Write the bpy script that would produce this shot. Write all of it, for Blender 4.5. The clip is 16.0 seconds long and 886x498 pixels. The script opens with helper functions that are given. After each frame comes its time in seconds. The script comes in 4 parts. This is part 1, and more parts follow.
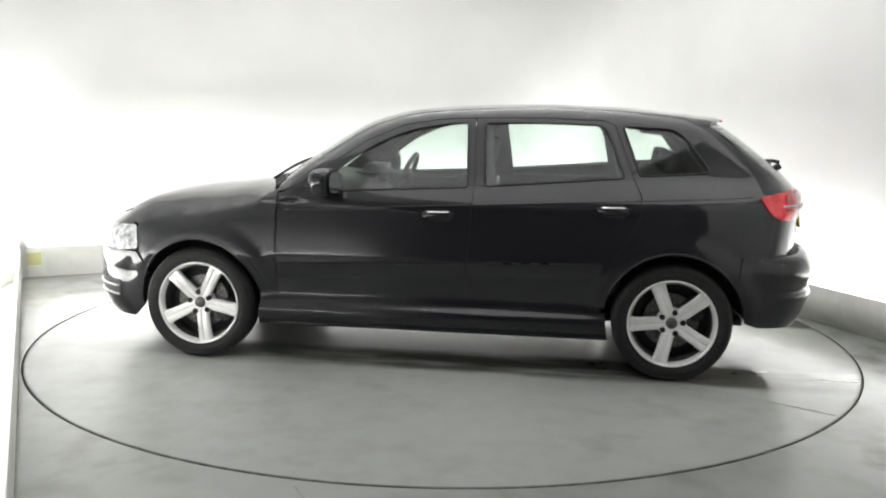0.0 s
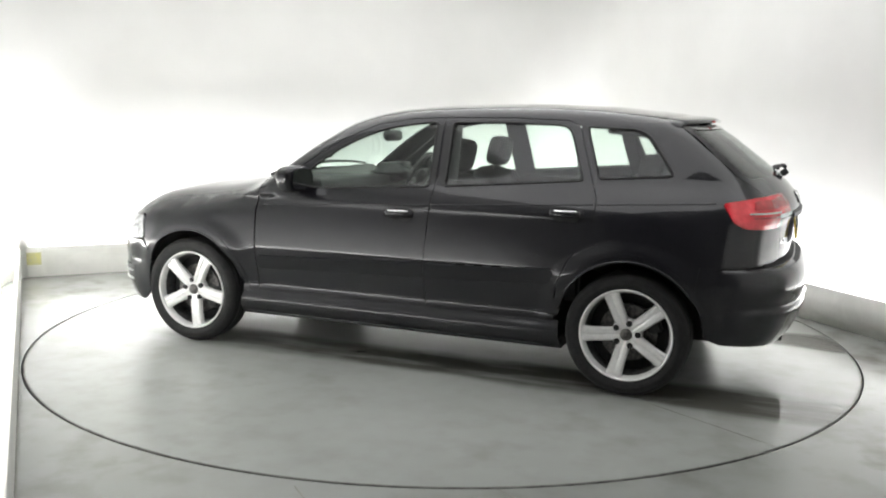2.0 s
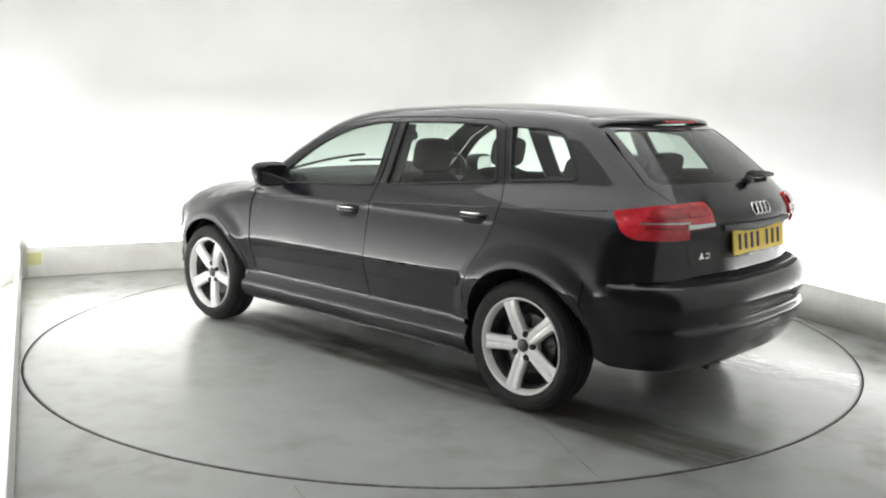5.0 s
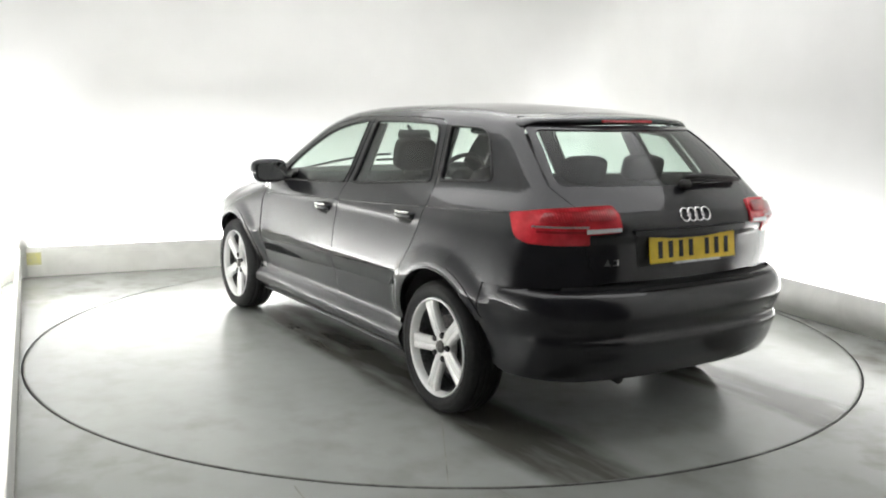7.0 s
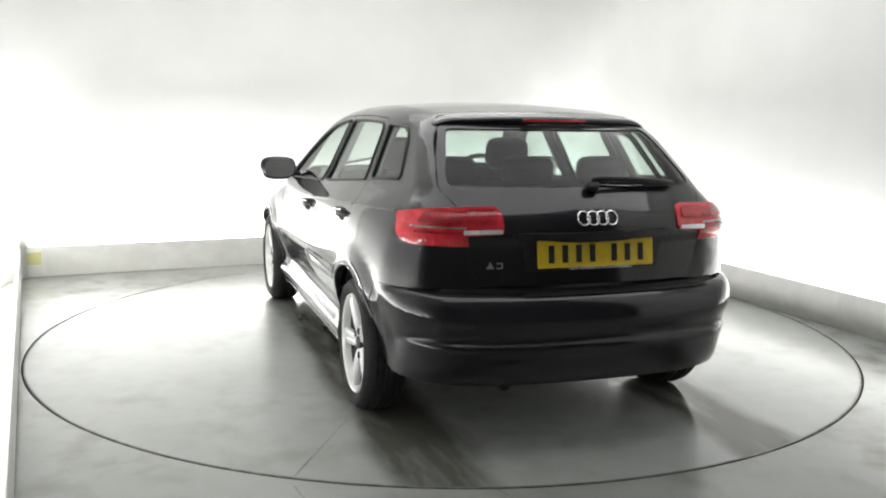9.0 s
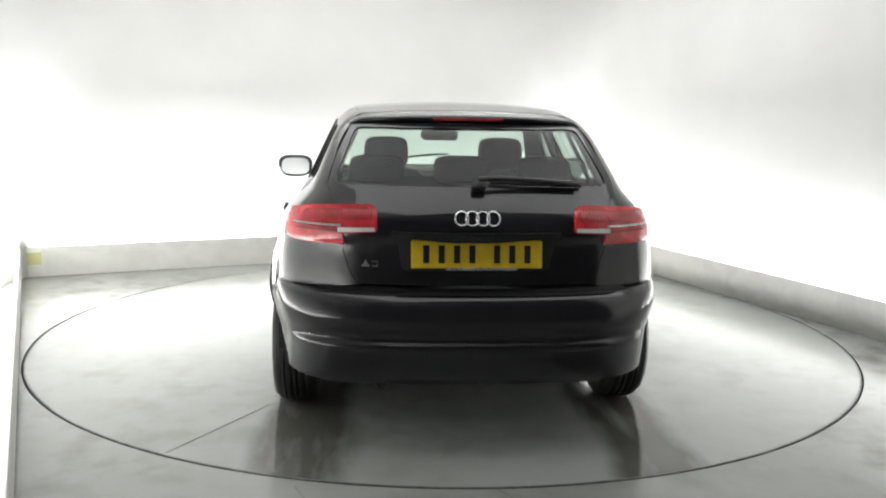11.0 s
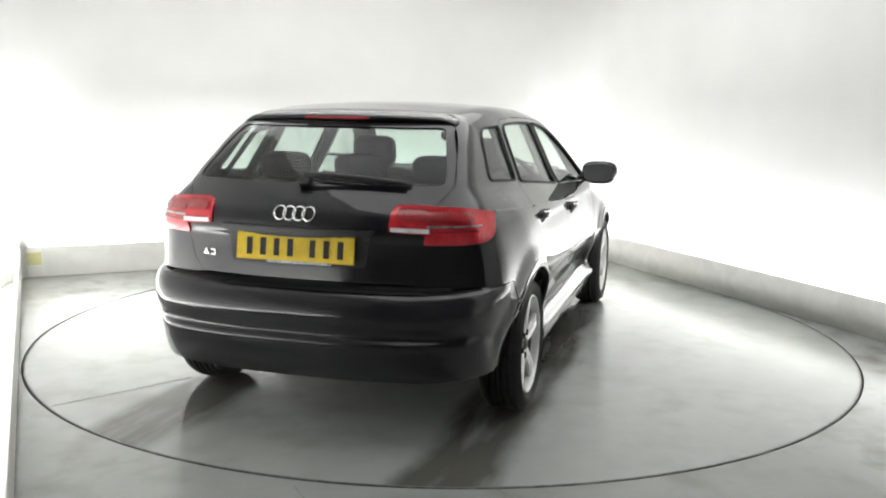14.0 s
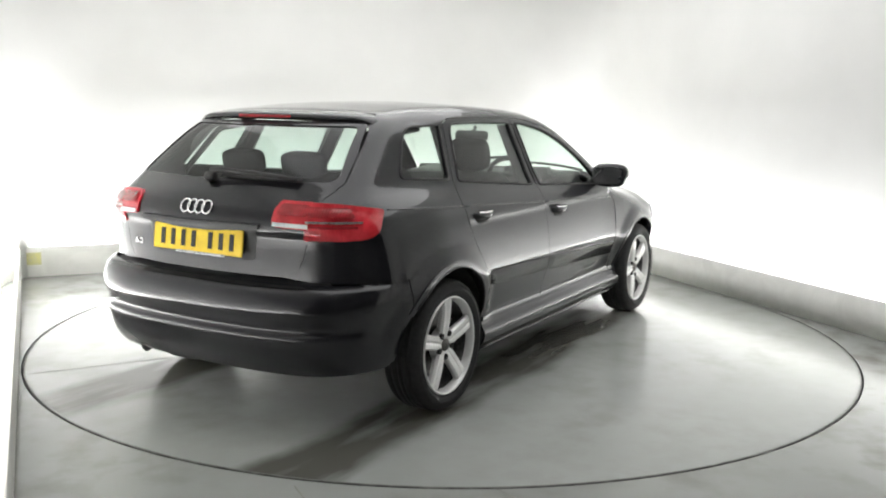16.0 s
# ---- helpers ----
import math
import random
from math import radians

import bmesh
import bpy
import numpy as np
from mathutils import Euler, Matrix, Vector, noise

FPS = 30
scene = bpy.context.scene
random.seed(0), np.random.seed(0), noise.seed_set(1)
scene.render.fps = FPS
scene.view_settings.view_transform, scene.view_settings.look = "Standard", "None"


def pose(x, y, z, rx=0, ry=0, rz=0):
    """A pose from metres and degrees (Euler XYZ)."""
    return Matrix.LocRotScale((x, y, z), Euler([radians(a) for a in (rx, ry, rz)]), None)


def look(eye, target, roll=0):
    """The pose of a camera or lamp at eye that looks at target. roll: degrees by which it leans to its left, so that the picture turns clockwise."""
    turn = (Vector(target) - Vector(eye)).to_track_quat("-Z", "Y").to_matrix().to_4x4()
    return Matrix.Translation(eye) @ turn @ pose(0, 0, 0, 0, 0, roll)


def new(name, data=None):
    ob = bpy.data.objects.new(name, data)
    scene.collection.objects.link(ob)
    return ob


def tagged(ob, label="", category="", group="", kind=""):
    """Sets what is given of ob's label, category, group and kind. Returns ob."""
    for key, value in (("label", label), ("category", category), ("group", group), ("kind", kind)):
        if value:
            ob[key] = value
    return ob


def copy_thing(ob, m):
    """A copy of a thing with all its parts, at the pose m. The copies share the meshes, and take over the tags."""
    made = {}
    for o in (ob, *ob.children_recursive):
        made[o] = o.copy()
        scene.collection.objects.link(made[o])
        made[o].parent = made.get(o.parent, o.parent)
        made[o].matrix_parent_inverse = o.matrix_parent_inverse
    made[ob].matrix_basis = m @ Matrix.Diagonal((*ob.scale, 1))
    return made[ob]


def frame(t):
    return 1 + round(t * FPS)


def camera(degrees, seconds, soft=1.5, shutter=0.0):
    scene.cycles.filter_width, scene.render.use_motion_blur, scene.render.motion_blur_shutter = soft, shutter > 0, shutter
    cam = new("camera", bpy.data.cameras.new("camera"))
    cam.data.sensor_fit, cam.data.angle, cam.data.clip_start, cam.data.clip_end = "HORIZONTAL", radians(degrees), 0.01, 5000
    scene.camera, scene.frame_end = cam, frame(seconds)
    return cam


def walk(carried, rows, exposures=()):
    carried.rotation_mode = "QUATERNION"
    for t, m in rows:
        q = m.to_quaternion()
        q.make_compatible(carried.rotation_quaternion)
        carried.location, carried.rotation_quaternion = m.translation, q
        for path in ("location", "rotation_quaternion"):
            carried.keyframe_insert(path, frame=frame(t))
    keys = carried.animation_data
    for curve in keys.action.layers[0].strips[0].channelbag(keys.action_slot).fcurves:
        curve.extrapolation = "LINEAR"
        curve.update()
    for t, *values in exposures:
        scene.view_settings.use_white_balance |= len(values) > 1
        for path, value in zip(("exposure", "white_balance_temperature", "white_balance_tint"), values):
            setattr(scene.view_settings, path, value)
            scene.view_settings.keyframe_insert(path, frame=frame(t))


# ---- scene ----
# ---- camera: stands still on a tripod in front of the turntable ----
cam = camera(52.48, 16.0, soft=2.0)
EYE = (0.0, -5.639, 1.405)
YAW, PITCH, ROLL = -0.077, -8.913, 0.925
_c = math.cos(radians(PITCH))
AIM = (EYE[0] + math.sin(radians(YAW)) * _c, EYE[1] + math.cos(radians(YAW)) * _c, EYE[2] + math.sin(radians(PITCH)))
CAM_POSE = look(EYE, AIM, ROLL)
walk(cam, [(0.0, CAM_POSE), (16.0, CAM_POSE)])

# the turntable: degrees at the start, degrees per second, and the car's place on it
TURN_0, TURN_RATE = 171.97, -7.028
CAR_X, CAR_Y = -0.042, 0.0355
DISC_R = 2.4557

# the room stands turned against the camera; u runs along the back wall, v away from the camera
ROOM = radians(24.7)
U_LEFT, U_RIGHT, V_BACK, V_OPEN, V_END = -2.475, 2.50, 2.75, -3.1, -6.6
SKEW = 0.035  # the right-hand side opens slightly towards the back
CEIL = 3.1


def room(u, v, z=0.0):
    return (u * math.cos(ROOM) - v * math.sin(ROOM), u * math.sin(ROOM) + v * math.cos(ROOM), z)


# ---- light ----
world = bpy.data.worlds.new("world")
scene.world = world
world.use_nodes = True
world.node_tree.nodes["Background"].inputs["Color"].default_value = (0.8, 0.85, 0.9, 1)
world.node_tree.nodes["Background"].inputs["Strength"].default_value = 0.02


def area_lamp(name, u, v, z, size_u, size_v, watts, color, rx=0.0, ry=0.0, rz=0.0):
    data = bpy.data.lights.new(name, "AREA")
    data.shape, data.size, data.size_y, data.energy, data.color = "RECTANGLE", size_u, size_v, watts, color
    ob = new(name, data)
    ob.matrix_world = pose(0, 0, 0, 0, 0, math.degrees(ROOM)) @ pose(u, v, z, 0, 0, rz) @ pose(0, 0, 0, rx, ry, 0)
    return ob


WHITE = (1.0, 1.0, 1.012)
area_lamp("ceiling_lamp", 0.0, -0.5, CEIL - 0.06, 3.8, 4.8, 84, WHITE)
# strip lamps hidden behind the kick boards, shining up the walls
area_lamp("strip_lamp", 0.0, V_BACK + 0.08, 0.10, 5.0, 0.06, 60, WHITE, rx=180)
area_lamp("strip_lamp", U_LEFT - 0.08, 0.10, 0.10, 0.06, 5.3, 62, WHITE, rx=180)
area_lamp("strip_lamp", U_RIGHT + 0.085, 0.10, 0.10, 0.05, 5.2, 41, WHITE, rx=180, rz=-math.degrees(SKEW))

# ---- materials ----


def material(name, base, rough=0.5, metal=0.0, **more):
    m = bpy.data.materials.new(name)
    m.use_nodes = True
    b = m.node_tree.nodes["Principled BSDF"]
    b.inputs["Base Color"].default_value = (*base, 1)
    b.inputs["Roughness"].default_value = rough
    b.inputs["Metallic"].default_value = metal
    for key, value in more.items():
        b.inputs[key.replace("_", " ")].default_value = value
    return m


def bsdf(m):
    return m.node_tree.nodes["Principled BSDF"]


def nodes(m):
    return m.node_tree.nodes, m.node_tree.links


def grain(m, scale, low, high, detail=6.0, socket="Base Color", coords="Object", distort=0.0):
    """Varies one input of the material between two colours (or values) by noise."""
    n, l = nodes(m)
    tc, tex, ramp = n.new("ShaderNodeTexCoord"), n.new("ShaderNodeTexNoise"), n.new("ShaderNodeValToRGB")
    tex.inputs["Scale"].default_value, tex.inputs["Detail"].default_value, tex.inputs["Distortion"].default_value = scale, detail, distort
    ramp.color_ramp.elements[0].position, ramp.color_ramp.elements[1].position = 0.35, 0.68
    lo = low if isinstance(low, tuple) else (low,) * 3
    hi = high if isinstance(high, tuple) else (high,) * 3
    ramp.color_ramp.elements[0].color, ramp.color_ramp.elements[1].color = (*lo, 1), (*hi, 1)
    l.new(tc.outputs[coords], tex.inputs["Vector"])
    l.new(tex.outputs["Fac"], ramp.inputs["Fac"])
    l.new(ramp.outputs["Color"], bsdf(m).inputs[socket])
    return m


def bump(m, scale, strength, distance=0.002):
    n, l = nodes(m)
    tc, tex, b = n.new("ShaderNodeTexCoord"), n.new("ShaderNodeTexNoise"), n.new("ShaderNodeBump")
    tex.inputs["Scale"].default_value, tex.inputs["Detail"].default_value = scale, 4
    b.inputs["Strength"].default_value, b.inputs["Distance"].default_value = strength, distance
    l.new(tc.outputs["Object"], tex.inputs["Vector"])
    l.new(tex.outputs["Fac"], b.inputs["Height"])
    l.new(b.outputs["Normal"], bsdf(m).inputs["Normal"])
    return m


def glass(name, tint, least=0.06):
    """Thin tinted pane: lets light through, mirrors by Fresnel."""
    m = bpy.data.materials.new(name)
    m.use_nodes = True
    n, l = nodes(m)
    n.remove(n["Principled BSDF"])
    out, mix, lw, tr, gl = n["Material Output"], n.new("ShaderNodeMixShader"), n.new("ShaderNodeLayerWeight"), n.new("ShaderNodeBsdfTransparent"), n.new("ShaderNodeBsdfGlossy")
    power, scale = n.new("ShaderNodeMath"), n.new("ShaderNodeMath")
    power.operation, scale.operation = "POWER", "MULTIPLY_ADD"
    lw.inputs["Blend"].default_value = 0.5
    power.inputs[1].default_value, scale.inputs[1].default_value, scale.inputs[2].default_value = 4.0, 0.9, least
    tr.inputs["Color"].default_value = (*tint, 1)
    gl.inputs["Roughness"].default_value = 0.02
    l.new(lw.outputs["Facing"], power.inputs[0])
    l.new(power.outputs[0], scale.inputs[0])
    l.new(scale.outputs[0], mix.inputs[0])
    l.new(tr.outputs[0], mix.inputs[1])
    l.new(gl.outputs[0], mix.inputs[2])
    l.new(mix.outputs[0], out.inputs["Surface"])
    return m


M_PAINT = grain(material("black_paint", (0.006, 0.006, 0.008), 0.35, Specular_IOR_Level=0.08, Coat_Weight=1.0, Coat_Roughness=0.025), 900, (0.006, 0.006, 0.008), (0.014, 0.014, 0.017))
M_GLASS = glass("tinted_glass", (0.80, 0.88, 0.83))
M_GLASS_REAR = glass("dark_tinted_glass", (0.58, 0.67, 0.62), 0.03)
M_LENS = material("clear_lens", (0.85, 0.87, 0.88), 0.08, Coat_Weight=1.0)
M_TRIM = bump(material("black_plastic", (0.012, 0.012, 0.013), 0.4), 400, 0.2)
M_RUBBER = bump(grain(material("black_rubber", (0.01, 0.01, 0.01), 0.55), 60, 0.006, 0.014), 300, 0.15)
M_BLACK = grain(material("underbody", (0.01, 0.01, 0.01), 0.8), 30, 0.005, 0.014)
M_TYRE = bump(grain(material("tyre_rubber", (0.008, 0.008, 0.009), 0.7), 40, 0.005, 0.012), 220, 0.2)
M_CHROME = grain(material("chrome", (0.8, 0.8, 0.8), 0.08, 1.0), 80, 0.06, 0.12, socket="Roughness")
M_SILVER = grain(material("grey_metal", (0.5, 0.5, 0.5), 0.3, 0.8), 80, 0.24, 0.36, socket="Roughness")
M_ALLOY = grain(material("alloy", (0.8, 0.8, 0.8), 0.25, 0.2, Coat_Weight=0.4), 50, (0.76, 0.76, 0.75), (0.83, 0.83, 0.82))
M_STEEL = grain(material("dark_steel", (0.12, 0.12, 0.12), 0.45, 0.8), 60, (0.07, 0.07, 0.07), (0.18, 0.17, 0.16))
M_MIRROR = material("mirror_silver", (0.8, 0.82, 0.82), 0.02, 1.0)
M_RED = grain(material("red_lens", (0.8, 0.025, 0.045), 0.15, Coat_Weight=1.0), 14, (0.62, 0.014, 0.025), (0.88, 0.04, 0.06))
M_RED_DARK = grain(material("dark_red_lens", (0.42, 0.010, 0.018), 0.15, Coat_Weight=1.0), 20, (0.30, 0.007, 0.012), (0.52, 0.014, 0.024))


def ribbed(m, scale, strength):
    """Fine upright ribs moulded into a lamp's lens."""
    n, l = nodes(m)
    tc, wave, b = n.new("ShaderNodeTexCoord"), n.new("ShaderNodeTexWave"), n.new("ShaderNodeBump")
    wave.bands_direction = "Y"
    wave.inputs["Scale"].default_value, wave.inputs["Distortion"].default_value = scale, 0.4
    b.inputs["Strength"].default_value, b.inputs["Distance"].default_value = strength, 0.003
    l.new(tc.outputs["Object"], wave.inputs["Vector"])
    l.new(wave.outputs["Fac"], b.inputs["Height"])
    l.new(b.outputs["Normal"], bsdf(m).inputs["Normal"])
    return m


ribbed(M_RED, 22, 0.2)
ribbed(M_RED_DARK, 30, 0.25)
ribbed(M_LENS, 26, 0.4)
M_HEAD = ribbed(grain(material("headlight_lens", (0.3, 0.31, 0.32), 0.12, Coat_Weight=1.0), 22, (0.12, 0.125, 0.13), (0.55, 0.56, 0.57)), 14, 0.5)
M_YELLOW = grain(material("plate_yellow", (0.80, 0.56, 0.02), 0.35), 25, (0.72, 0.50, 0.02), (0.84, 0.60, 0.03))
M_FABRIC = bump(grain(material("seat_fabric", (0.016, 0.016, 0.017), 0.85), 180, 0.011, 0.022), 500, 0.12)
M_WELL = grain(material("dark_rim_well", (0.05, 0.048, 0.045), 0.6), 60, 0.03, 0.08)
M_HEADLINER = grain(material("headliner", (0.22, 0.22, 0.21), 0.9), 120, 0.18, 0.26)
M_WALL = bump(grain(material("white_wall", (0.82, 0.82, 0.80), 0.7), 1.3, (0.79, 0.79, 0.77), (0.84, 0.84, 0.82)), 60, 0.1)
M_KICK = grain(material("kick_board", (0.76, 0.76, 0.73), 0.6), 5, (0.70, 0.70, 0.66), (0.79, 0.79, 0.75), distort=1.0)


def floor_material(name, tracks, light, worn_tone):
    """Grey floor paint: worn patches, scuffs and, on the turntable, wet tyre tracks."""
    m = material(name, (0.42, 0.43, 0.41), 0.2)
    n, l = nodes(m)
    tc = n.new("ShaderNodeTexCoord")

    def noise_of(scale, detail, lo, hi, stretch=None):
        tex, mp, rng = n.new("ShaderNodeTexNoise"), n.new("ShaderNodeMapping"), n.new("ShaderNodeMapRange")
        tex.inputs["Scale"].default_value, tex.inputs["Detail"].default_value = scale, detail
        if stretch:
            mp.inputs["Scale"].default_value = stretch
        rng.inputs["From Min"].default_value, rng.inputs["From Max"].default_value = lo, hi
        l.new(tc.outputs["Object"], mp.inputs["Vector"])
        l.new(mp.outputs[0], tex.inputs["Vector"])
        l.new(tex.outputs["Fac"], rng.inputs["Value"])
        return rng.outputs[0]

    def calc(op, a, b):
        node = n.new("ShaderNodeMath")
        node.operation = op.replace("_PLAIN", "")
        node.use_clamp = op in ("MULTIPLY", "ADD")
        for i, v in enumerate((a, b)):
            if isinstance(v, (int, float)):
                node.inputs[i].default_value = v
            else:
                l.new(v, node.inputs[i])
        return node.outputs[0]

    def blend(fac, a, b):
        mix = n.new("ShaderNodeMix")
        mix.data_type = "RGBA"
        l.new(fac, mix.inputs["Factor"])
        for sock, v in ((mix.inputs["A"], a), (mix.inputs["B"], b)):
            if isinstance(v, tuple):
                sock.default_value = (*v, 1)
            else:
                l.new(v, sock)
        return mix.outputs["Result"]

    worn = noise_of(0.9, 2, 0.20, 0.85)
    fine = noise_of(9, 6, 0.35, 0.75)
    color = blend(worn, light, worn_tone)
    color = blend(calc("MULTIPLY", fine, 0.2), color, (0.30, 0.30, 0.275))
    wet = calc("MULTIPLY", noise_of(0.55, 1.5, 0.35, 0.95, (1.0, 0.45, 1)), 0.2 if tracks else 0.35)
    if tracks:
        sep = n.new("ShaderNodeSeparateXYZ")
        l.new(tc.outputs["Object"], sep.inputs[0])
        x = sep.outputs["X"]
        y = calc("SUBTRACT", sep.outputs["Y"], calc("MULTIPLY_PLAIN", noise_of(2.2, 5, 0.25, 0.75, (0.6, 1.0, 1)), 0.14))
        band = None
        for yc, half in ((0.67, 0.25), (-0.77, 0.25)):
            away = calc("ABSOLUTE", calc("SUBTRACT", y, yc), 0)
            rng = n.new("ShaderNodeMapRange")
            rng.interpolation_type = "SMOOTHSTEP"
            rng.inputs["From Min"].default_value, rng.inputs["From Max"].default_value = half, half * 0.45
            l.new(away, rng.inputs["Value"])
            band = rng.outputs[0] if band is None else calc("ADD", band, rng.outputs[0])
        behind = n.new("ShaderNodeMapRange")
        behind.inputs["From Min"].default_value, behind.inputs["From Max"].default_value = 2.2, 0.4
        l.new(x, behind.inputs["Value"])
        streak = noise_of(3.4, 9, 0.24, 0.52, (0.35, 1.6, 1))
        wet = calc("ADD", calc("MULTIPLY", calc("MULTIPLY", band, behind.outputs[0]), streak), wet)
    dirt = calc("MULTIPLY", noise_of(4.5, 9, 0.46, 0.70), noise_of(0.6, 2, 0.38, 0.58))
    color = blend(calc("MULTIPLY", dirt, 0.25 if tracks else 0.7), color, (0.16, 0.15, 0.125))
    color = blend(calc("MULTIPLY", wet, 0.9), color, (0.085, 0.082, 0.068))
    l.new(color, bsdf(m).inputs["Base Color"])
    rough = n.new("ShaderNodeMapRange")
    rough.inputs["To Min"].default_value, rough.inputs["To Max"].default_value = 0.25, 0.09
    l.new(calc("ADD", wet, calc("MULTIPLY", worn, 0.3)), rough.inputs["Value"])
    l.new(rough.outputs[0], bsdf(m).inputs["Roughness"])
    return m


M_FLOOR = floor_material("floor_paint", False, (0.39, 0.405, 0.39), (0.27, 0.28, 0.262))
M_DISC = floor_material("turntable_paint", True, (0.395, 0.41, 0.395), (0.325, 0.338, 0.32))
M_RIM = grain(material("rim_steel", (0.10, 0.10, 0.09), 0.4, 0.6), 20, (0.06, 0.06, 0.055), (0.14, 0.14, 0.13))
M_SEAM = grain(material("seam_grey", (0.2, 0.2, 0.18), 0.7), 8, (0.14, 0.14, 0.12), (0.28, 0.28, 0.25))
M_MARK = grain(material("faded_yellow", (0.62, 0.60, 0.30), 0.7), 30, (0.58, 0.57, 0.36), (0.66, 0.63, 0.25))
M_DARK = grain(material("workshop_wall", (0.55, 0.55, 0.54), 0.8), 2, 0.48, 0.58)

# ---- structure ----


def part(name, bm, mat, parent=None, label="", smooth=False):
    me = bpy.data.meshes.new(name)
    bm.to_mesh(me)
    bm.free()
    for m in (mat if isinstance(mat, (list, tuple)) else [mat]):
        me.materials.append(m)
    if smooth:
        me.shade_smooth()
    ob = new(name, me)
    ob.parent = parent
    return tagged(ob, label)


def box_bm(x0, x1, y0, y1, z0, z1, bevel=0.0):
    bm = bmesh.new()
    bmesh.ops.create_cube(bm, size=1.0)
    for v in bm.verts:
        v.co = Vector((x0 if v.co.x < 0 else x1, y0 if v.co.y < 0 else y1, z0 if v.co.z < 0 else z1))
    if bevel:
        bmesh.ops.bevel(bm, geom=bm.edges[:], offset=bevel, segments=2, affect="EDGES")
    return bm


def room_box(name, u0, u1, v0, v1, z0, z1, mat, bevel=0.0, **tags):
    ob = part(name, box_bm(u0, u1, v0, v1, z0, z1, bevel), mat)
    ob.matrix_world = pose(0, 0, 0, 0, 0, math.degrees(ROOM))
    return tagged(ob, **tags)


def lofted_wall(name, path, z0, z1, thick, mat):
    """A wall along (u, v) points, with thickness to its outer side."""
    bm = bmesh.new()
    pts = [Vector(p) for p in path]
    rows = []
    for i, p in enumerate(pts):
        d = (pts[min(i + 1, len(pts) - 1)] - pts[max(i - 1, 0)]).normalized()
        out = Vector((-d.y, d.x))
        o = p + out * thick
        rows.append([bm.verts.new((p.x, p.y, z0)), bm.verts.new((p.x, p.y, z1)), bm.verts.new((o.x, o.y, z1)), bm.verts.new((o.x, o.y, z0))])
    for a, b in zip(rows, rows[1:]):
        for k in range(4):
            bm.faces.new((a[k], a[(k + 1) % 4], b[(k + 1) % 4], b[k]))
    bm.faces.new(rows[0])
    bm.faces.new(rows[-1][::-1])
    bmesh.ops.recalc_face_normals(bm, faces=bm.faces[:])
    ob = part(name, bm, mat)
    for poly in ob.data.polygons:
        poly.use_smooth = abs(poly.normal.z) < 0.5
    ob.matrix_world = pose(0, 0, 0, 0, 0, math.degrees(ROOM))
    return tagged(ob, kind="structure")


GAP = 0.14  # behind the kick boards, where the strip lamps lie
W_L, W_R, W_B, COVE = U_LEFT - GAP, U_RIGHT + GAP, V_BACK + GAP, 0.55


def corner(cu, cv, a0, a1, r=COVE, n=12):
    return [(cu + r * math.cos(radians(a)), cv + r * math.sin(radians(a))) for a in np.linspace(a0, a1, n)]


# one curved white cyclorama wall on three sides
path = [(W_L, V_OPEN), (W_L, 0.0)] + corner(W_L + COVE, W_B - COVE, 180, 90) + corner(W_R + SKEW * W_B - COVE, W_B - COVE, 90, 0) + [(W_R, 0.0), (W_R + SKEW * V_OPEN, V_OPEN)]
lofted_wall("wall_cyclorama", path, 0.0, CEIL, 0.1, M_WALL)
# kick boards standing in front of it
KICK = 0.245
room_box("baseboard_back", U_LEFT - 0.02, U_RIGHT + SKEW * V_BACK + 0.02, V_BACK, V_BACK + 0.025, 0, KICK, M_KICK, 0.003, kind="structure")
room_box("baseboard_left", U_LEFT - 0.025, U_LEFT, V_OPEN, V_BACK - 0.002, 0, KICK, M_KICK, 0.003, kind="structure")
lofted_wall("baseboard_right", [(U_RIGHT + SKEW * V_BACK, V_BACK - 0.002), (U_RIGHT + SKEW * V_OPEN, V_OPEN)], 0.0, KICK, 0.025, M_KICK)
room_box("ceiling", W_L - 0.1, W_R + 0.1, V_OPEN, W_B + 0.1, CEIL, CEIL + 0.1, M_WALL, kind="structure")
# the fourth side: a white wall with the opening through which the camera looks
room_box("wall_front", 0.45, W_R, V_OPEN - 0.1, V_OPEN, 0, CEIL, M_WALL, kind="structure")
# the dim workshop behind the camera
room_box("wall_end", W_L - 2.1, W_R + 2.1, V_END - 0.1, V_END, 0, CEIL, M_DARK, kind="structure")
room_box("wall_workshop_left", W_L - 2.1, W_L - 2.0, V_END, V_OPEN, 0, CEIL, M_DARK, kind="structure")
room_box("wall_workshop_right", W_R + 2.0, W_R + 2.1, V_END, V_OPEN, 0, CEIL, M_DARK, kind="structure")
room_box("wall_return_left", W_L - 2.1, W_L - 0.1, V_OPEN, V_OPEN + 0.1, 0, CEIL, M_DARK, kind="structure")
room_box("wall_return_right", W_R + 0.1, W_R + 2.1, V_OPEN, V_OPEN + 0.1, 0, CEIL, M_DARK, kind="structure")
room_box("ceiling_workshop", W_L - 2.1, W_R + 2.1, V_END - 0.1, V_OPEN, CEIL, CEIL + 0.1, M_DARK, kind="structure")

# ---- the car's surface ----
from mathutils import geometry


def smax(a, b, k):
    h = np.maximum(k - np.abs(a - b), 0) / k
    return np.maximum(a, b) + h * h * k * 0.25


def smin(a, b, k):
    return -smax(-a, -b, k)


